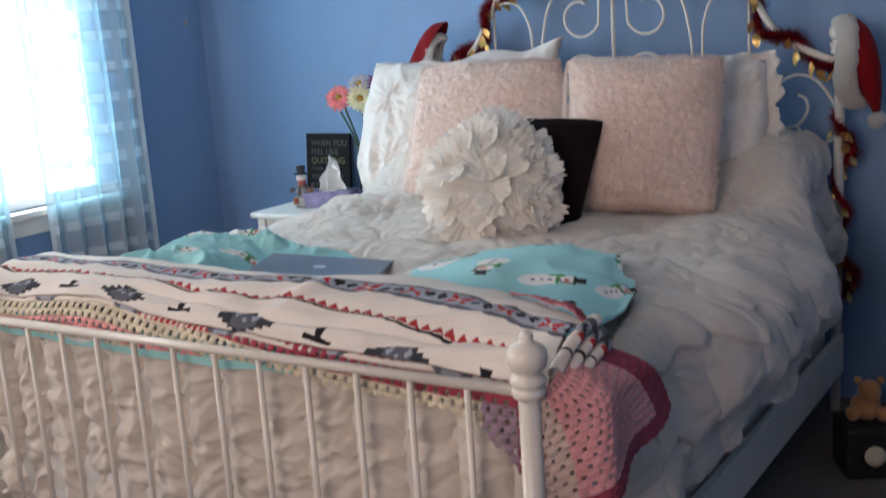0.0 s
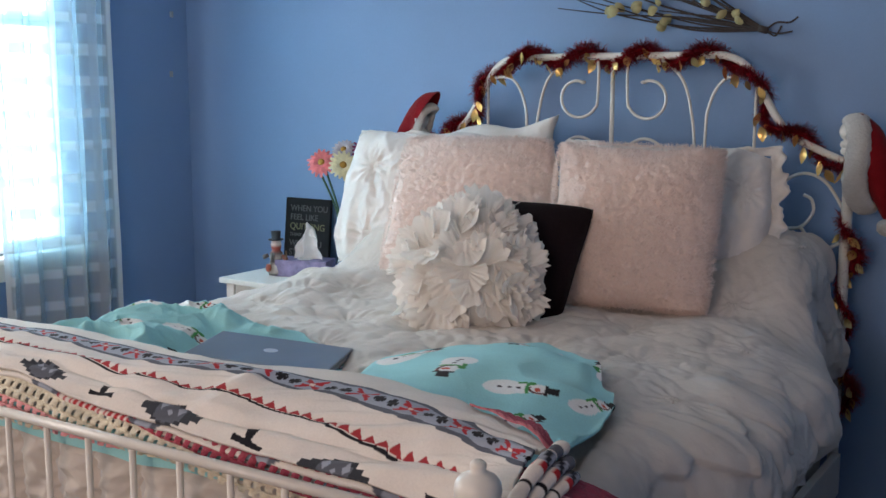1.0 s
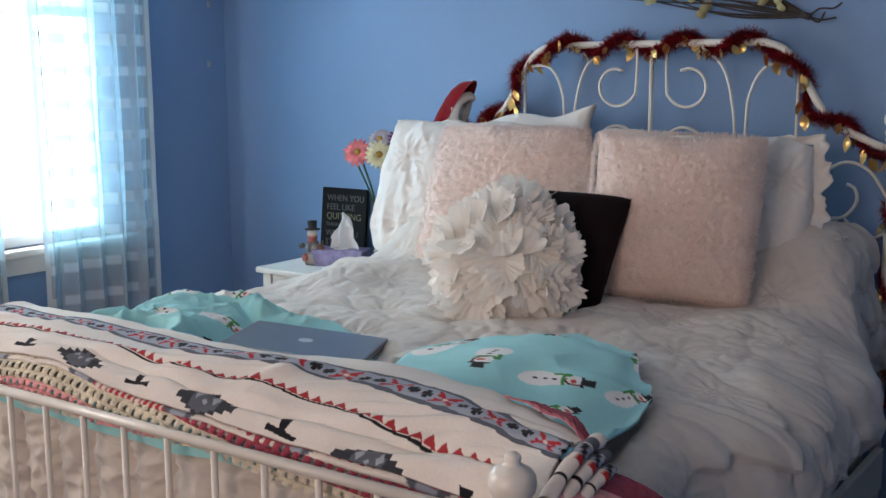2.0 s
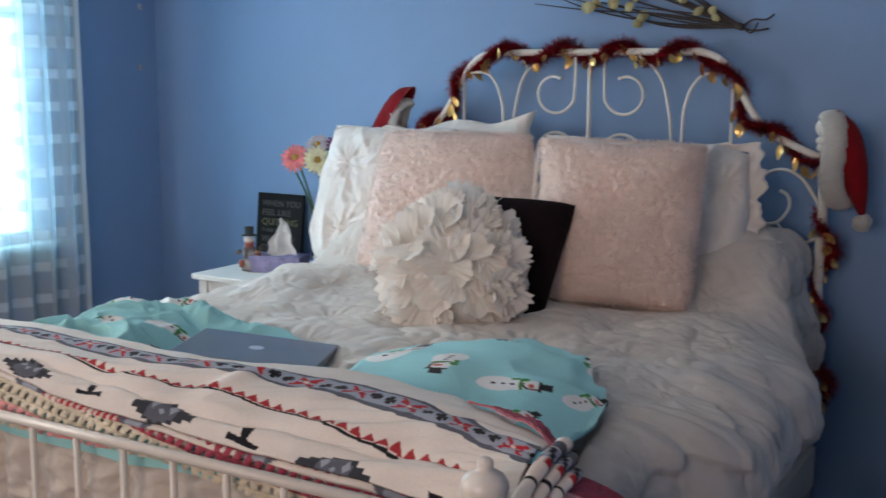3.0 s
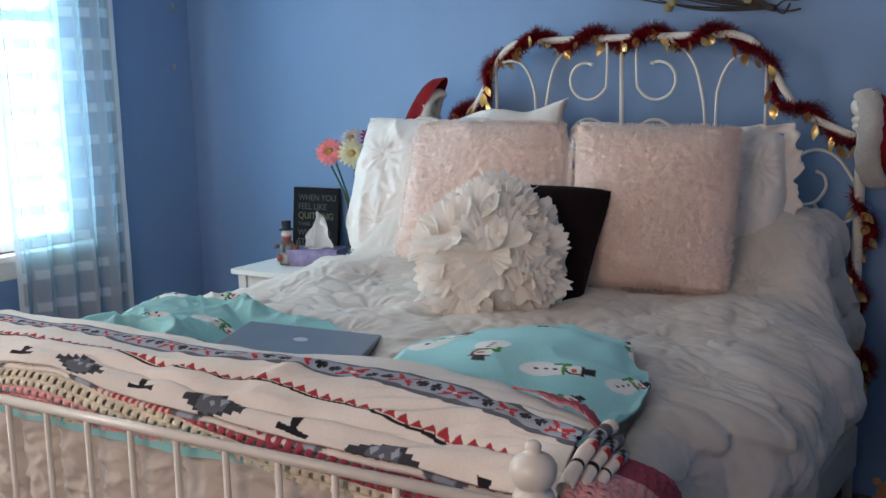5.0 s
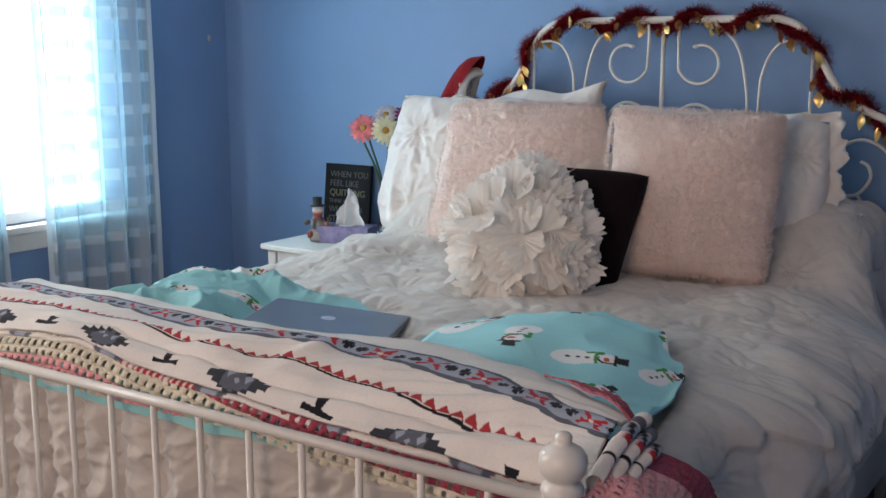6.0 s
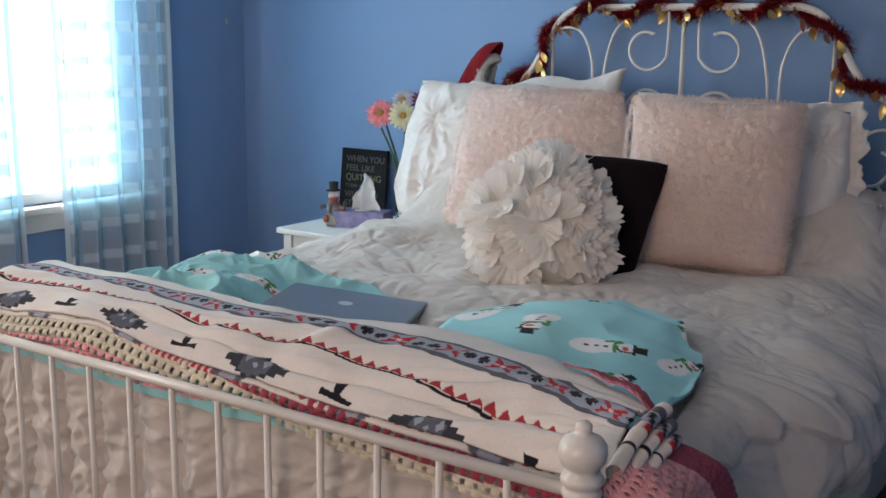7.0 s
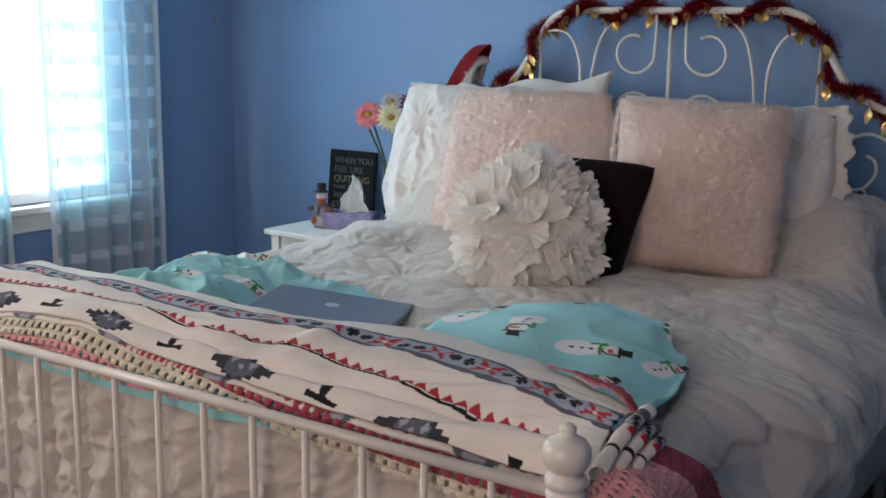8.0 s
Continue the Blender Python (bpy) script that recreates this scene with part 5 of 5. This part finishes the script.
def snowman_figure():
    """A small painted figure, one plain mesh."""
    rings, n = [], 20
    prof = [(0.0, 0.0), (0.030, 0.002), (0.034, 0.012), (0.030, 0.04), (0.024, 0.055), (0.027, 0.07), (0.025, 0.088), (0.016, 0.098), (0.020, 0.110), (0.021, 0.122), (0.016, 0.136), (0.030, 0.138), (0.030, 0.142), (0.017, 0.144), (0.019, 0.172), (0.0, 0.174)]
    cols = [(0.02, 0.02, 0.02), (0.03, 0.03, 0.03), (0.30, 0.27, 0.25), (0.42, 0.39, 0.36), (0.10, 0.09, 0.09), (0.40, 0.37, 0.34), (0.12, 0.10, 0.10), (0.25, 0.05, 0.04), (0.3, 0.06, 0.04), (0.62, 0.55, 0.5), (0.55, 0.5, 0.45), (0.02, 0.02, 0.025), (0.02, 0.02, 0.025), (0.03, 0.03, 0.035), (0.02, 0.02, 0.02), (0.02, 0.02, 0.02)]
    verts, faces, tint = [], [], []
    for (r, z), c in zip(prof, cols):
        for k in range(n):
            a = 2 * math.pi * k / n
            verts.append((max(r, 0.0005) * math.cos(a), max(r, 0.0005) * math.sin(a), z))
            tint.append(c if not (0.03 < z < 0.09 and k in (14, 15) and z > 0.05) else (0.03, 0.03, 0.03))
    for i in range(len(prof) - 1):
        for k in range(n):
            faces.append((i * n + k, i * n + (k + 1) % n, (i + 1) * n + (k + 1) % n, (i + 1) * n + k))
    # arms with a broom and a small basket
    for c, e, w, col in (((0.030, -0.012, 0.078), (0.052, -0.02, 0.066), 0.010, (0.20, 0.07, 0.04)), ((-0.028, -0.012, 0.08), (-0.048, -0.02, 0.07), 0.010, (0.10, 0.09, 0.09)), ((0.048, -0.022, 0.0), (0.05, -0.022, 0.10), 0.004, (0.12, 0.07, 0.03)),
                         ((-0.022, -0.03, 0.020), (-0.018, -0.036, 0.045), 0.012, (0.35, 0.10, 0.07))):
        base = len(verts)
        c, e = Vector(c), Vector(e)
        d = (e - c).normalized()
        s1 = d.orthogonal().normalized()
        s2 = d.cross(s1)
        for q, f in ((c, 0.7), (c.lerp(e, 0.5), 1.0), (e, 0.75)):
            for k in range(8):
                a = math.pi * k / 4
                verts.append(tuple(q + (s1 * math.cos(a) + s2 * math.sin(a)) * w * f))
                tint.append(col)
        for i in range(2):
            for k in range(8):
                faces.append((base + i * 8 + k, base + i * 8 + (k + 1) % 8, base + (i + 1) * 8 + (k + 1) % 8, base + (i + 1) * 8 + k))
        faces.append(tuple(base + k for k in range(7, -1, -1)))
        faces.append(tuple(base + 16 + k for k in range(8)))
    me = bpy.data.meshes.new("snowman_figurine")
    me.from_pydata(verts, [], faces)
    layer = me.attributes.new("print", "FLOAT_COLOR", "POINT")
    layer.data.foreach_set("color", [x for c in tint for x in (*c, 1.0)])
    me.polygons.foreach_set("use_smooth", [True] * len(me.polygons))
    me.materials.append(M_CERAMIC)
    ob = new("snowman_figurine", me)
    ob.matrix_world = pose(-1.285, 1.86, TABLE_Z + 0.001, 0, 0, 20)
    tagged(ob, "small painted snowman figurine with black hat on the nightstand", "figurine")


snowman_figure()


def gerbera(t, at, r, tilt, turn, material):
    g = new("flower_head")
    g.parent = t
    bm = bmesh.new()
    for ring, (count, rr, lift) in enumerate(((17, 1.0, 0.0), (13, 0.78, 0.14), (9, 0.5, 0.26))):
        for k in range(count):
            a = 2 * math.pi * (k + 0.5 * ring) / count
            o, s = Vector((math.cos(a), math.sin(a), 0)), Vector((-math.sin(a), math.cos(a), 0))
            L = r * rr * random.uniform(0.92, 1.06)
            rows = []
            for j in range(4):
                f = j / 3
                w = r * 0.15 * math.sin(math.pi * (0.12 + 0.78 * f)) ** 0.8
                z = Vector((0, 0, r * (lift * f + 0.12 * f - 0.22 * f * f)))
                c = o * (0.15 * r + (L - 0.15 * r) * f) + z
                rows.append((bm.verts.new(c - s * w), bm.verts.new(c + Vector((0, 0, -0.12 * w))), bm.verts.new(c + s * w)))
            for p, q in zip(rows, rows[1:]):
                bm.faces.new((p[0], p[1], q[1], q[0]))
                bm.faces.new((p[1], p[2], q[2], q[1]))
    head = part("petals", bm, material, t)
    eye = part("eye", lathe([(0.2 * r, 0.0), (0.24 * r, 0.05 * r), (0.15 * r, 0.17 * r), (0.0, 0.19 * r)], 12), M_BROWN_EYE, t)
    m = pose(*at, tilt, 0, turn)
    head.matrix_local, eye.matrix_local = m, m
    bpy.data.objects.remove(g)


def vase():
    base = Vector((-1.035, 1.98, TABLE_Z))
    t = thing("flower_vase", "slim blue glass vase of pink and cream gerbera flowers", "vase", tuple(base))
    part("glass", lathe([(0.030, 0), (0.034, 0.01), (0.036, 0.06), (0.030, 0.14), (0.026, 0.21), (0.030, 0.225), (0.026, 0.225), (0.022, 0.2), (0.028, 0.06), (0.0, 0.02)], 20), M_GLASS_BLUE, t)
    for (x, y, z), r, tilt, turn, m in (((-0.10, -0.02, 0.44), 0.058, 62, 25, M_PETAL_PINK), ((0.015, -0.03, 0.435), 0.058, 68, 40, M_PETAL_CREAM), ((-0.03, 0.03, 0.49), 0.05, 52, 20, M_PETAL_GREY),
                                        ((0.07, 0.03, 0.485), 0.05, 60, 60, M_PETAL_PLUM), ((-0.155, 0.0, 0.425), 0.028, 75, -30, M_PETAL_PINK)):
        gerbera(t, (x, y, z), r, tilt, turn, m)
        part("stem", tube(smooth_line([(x * 0.06, 0, 0.05), (x * 0.25, y * 0.3, 0.24), (x * 0.75, y * 0.8 + 0.012, 0.37), (x, y + 0.014, z - 0.004)], 6), 0.0042, 7), M_STEM, t)


vase()


def plush():
    """A white spotted soft toy, one plain body, with a red bow on it."""
    t = thing("spotted_plush_toy", "white plush toy with black spots and a dark red bow", "plush toy", (1.14, 1.93, 0.65))
    for name, c, s in (("body", (0, 0, 0.055), (0.085, 0.07, 0.058)), ("head", (0.075, -0.01, 0.115), (0.055, 0.05, 0.05))):
        verts_bm = bmesh.new()
        bmesh.ops.create_icosphere(verts_bm, subdivisions=4, radius=1)
        for v in verts_bm.verts:
            k = 1 + 0.10 * n3(v.co.x * 3, v.co.y * 3, v.co.z * 3)
            v.co = Vector(c) + Vector((v.co.x * s[0] * k, v.co.y * s[1] * k, max(v.co.z * s[2] * k, -0.0545 if name == "body" else -9)))
        o = part(name, verts_bm, M_PLUSH, t)
        lay = o.data.attributes.new("print", "FLOAT_COLOR", "POINT")
        flat = []
        for v in o.data.vertices:
            d = noise.voronoi(v.co * 42)[0][0]
            flat.extend((0.02, 0.018, 0.018, 1) if d < 0.30 else (0.72, 0.68, 0.62, 1))
        lay.data.foreach_set("color", flat)
    bm = bmesh.new()
    for s in (-1, 1):
        r = bmesh.ops.create_uvsphere(bm, u_segments=12, v_segments=8, radius=1)["verts"]
        for v in r:
            v.co = (0.045 + s * 0.034 + v.co.x * 0.034, -0.045 + v.co.y * 0.014, 0.103 + v.co.z * 0.022 * (0.5 + 0.5 * abs(v.co.x + s * 0.2)))
    part("bow", bm, M_RED, t, "dark red ribbon bow")


M_PLUSH = mat("spotted_plush_pile", (1, 1, 1), 0.95, 0.1, 20, 200, 0.6, sheen=0.4, attr=True)
plush()

b = box(-0.035, 0.035, -0.02, 0.02, 0, 0.10, 0.003)
o = part("blue_carton", b, M_BLUEBOX, None, smooth=False)
o.matrix_world = pose(1.305, 1.80, 0.65, 0, 0, 12)
tagged(o, "small blue card carton standing on the nightstand", "carton")

# ---------- on the floor beside the bed ----------


def floor_things():
    s = thing("speaker", "black loudspeaker box with a cream cone on the carpet", "speaker", (0.975, 1.67, 0), 28)
    part("cabinet", box(-0.085, 0.085, -0.08, 0.08, 0, 0.155, 0.012), M_DARK, s, smooth=False)
    cone = part("cone", lathe([(0.030, 0.0), (0.030, 0.004), (0.012, 0.001), (0.0, 0.002)], 24), M_CREAMCONE, s, "cream round speaker cone")
    cone.matrix_local = pose(-0.005, -0.081, 0.075, 90, 0, 0)
    ring = part("surround", lathe([(0.030, 0.0), (0.036, 0.003), (0.042, 0.0)], 24), M_DARK, s)
    ring.matrix_local = pose(-0.005, -0.0805, 0.075, 90, 0, 0)
    bm = bmesh.new()
    for c, r in (((0, 0, 0.05), 0.06), ((0.01, -0.03, 0.125), 0.045), ((-0.035, -0.02, 0.165), 0.016), ((0.05, -0.02, 0.165), 0.016), ((-0.055, -0.04, 0.03), 0.03), ((0.06, -0.04, 0.03), 0.03)):
        vs = bmesh.ops.create_icosphere(bm, subdivisions=3, radius=r)["verts"]
        for v in vs:
            v.co *= 1 + 0.08 * n3(v.co.x * 30, v.co.y * 30, v.co.z * 30)
            v.co += Vector(c)
            v.co.z = max(v.co.z, 0.0)
    for v in bm.verts:
        v.co *= 0.72
    o = part("teddy_bear", bm, M_TAN, None)
    o.matrix_world = pose(0.962, 1.685, 0.156, 0, 0, 20)
    tagged(o, "small tan plush bear sitting on the black speaker", "teddy bear")

    def place(u, v):
        a, q = u * 2 * math.pi, v
        r = 0.06 * q
        return (0.93 + r * 1.3 * math.cos(a), 1.86 + r * math.sin(a), 0.006 + 0.045 * (1 - q) ** 0.6 + 0.02 * (1 - q) * n3(a, q * 4) + 0.008 * abs(n3(r * 60 * math.cos(a), r * 60 * math.sin(a), 2)))

    c = grid_mesh("crumpled_cloth", place, 40, 16, M_TISSUE, None)
    tagged(c, "crumpled pale cloth lying on the dark carpet", "cloth")


floor_things()
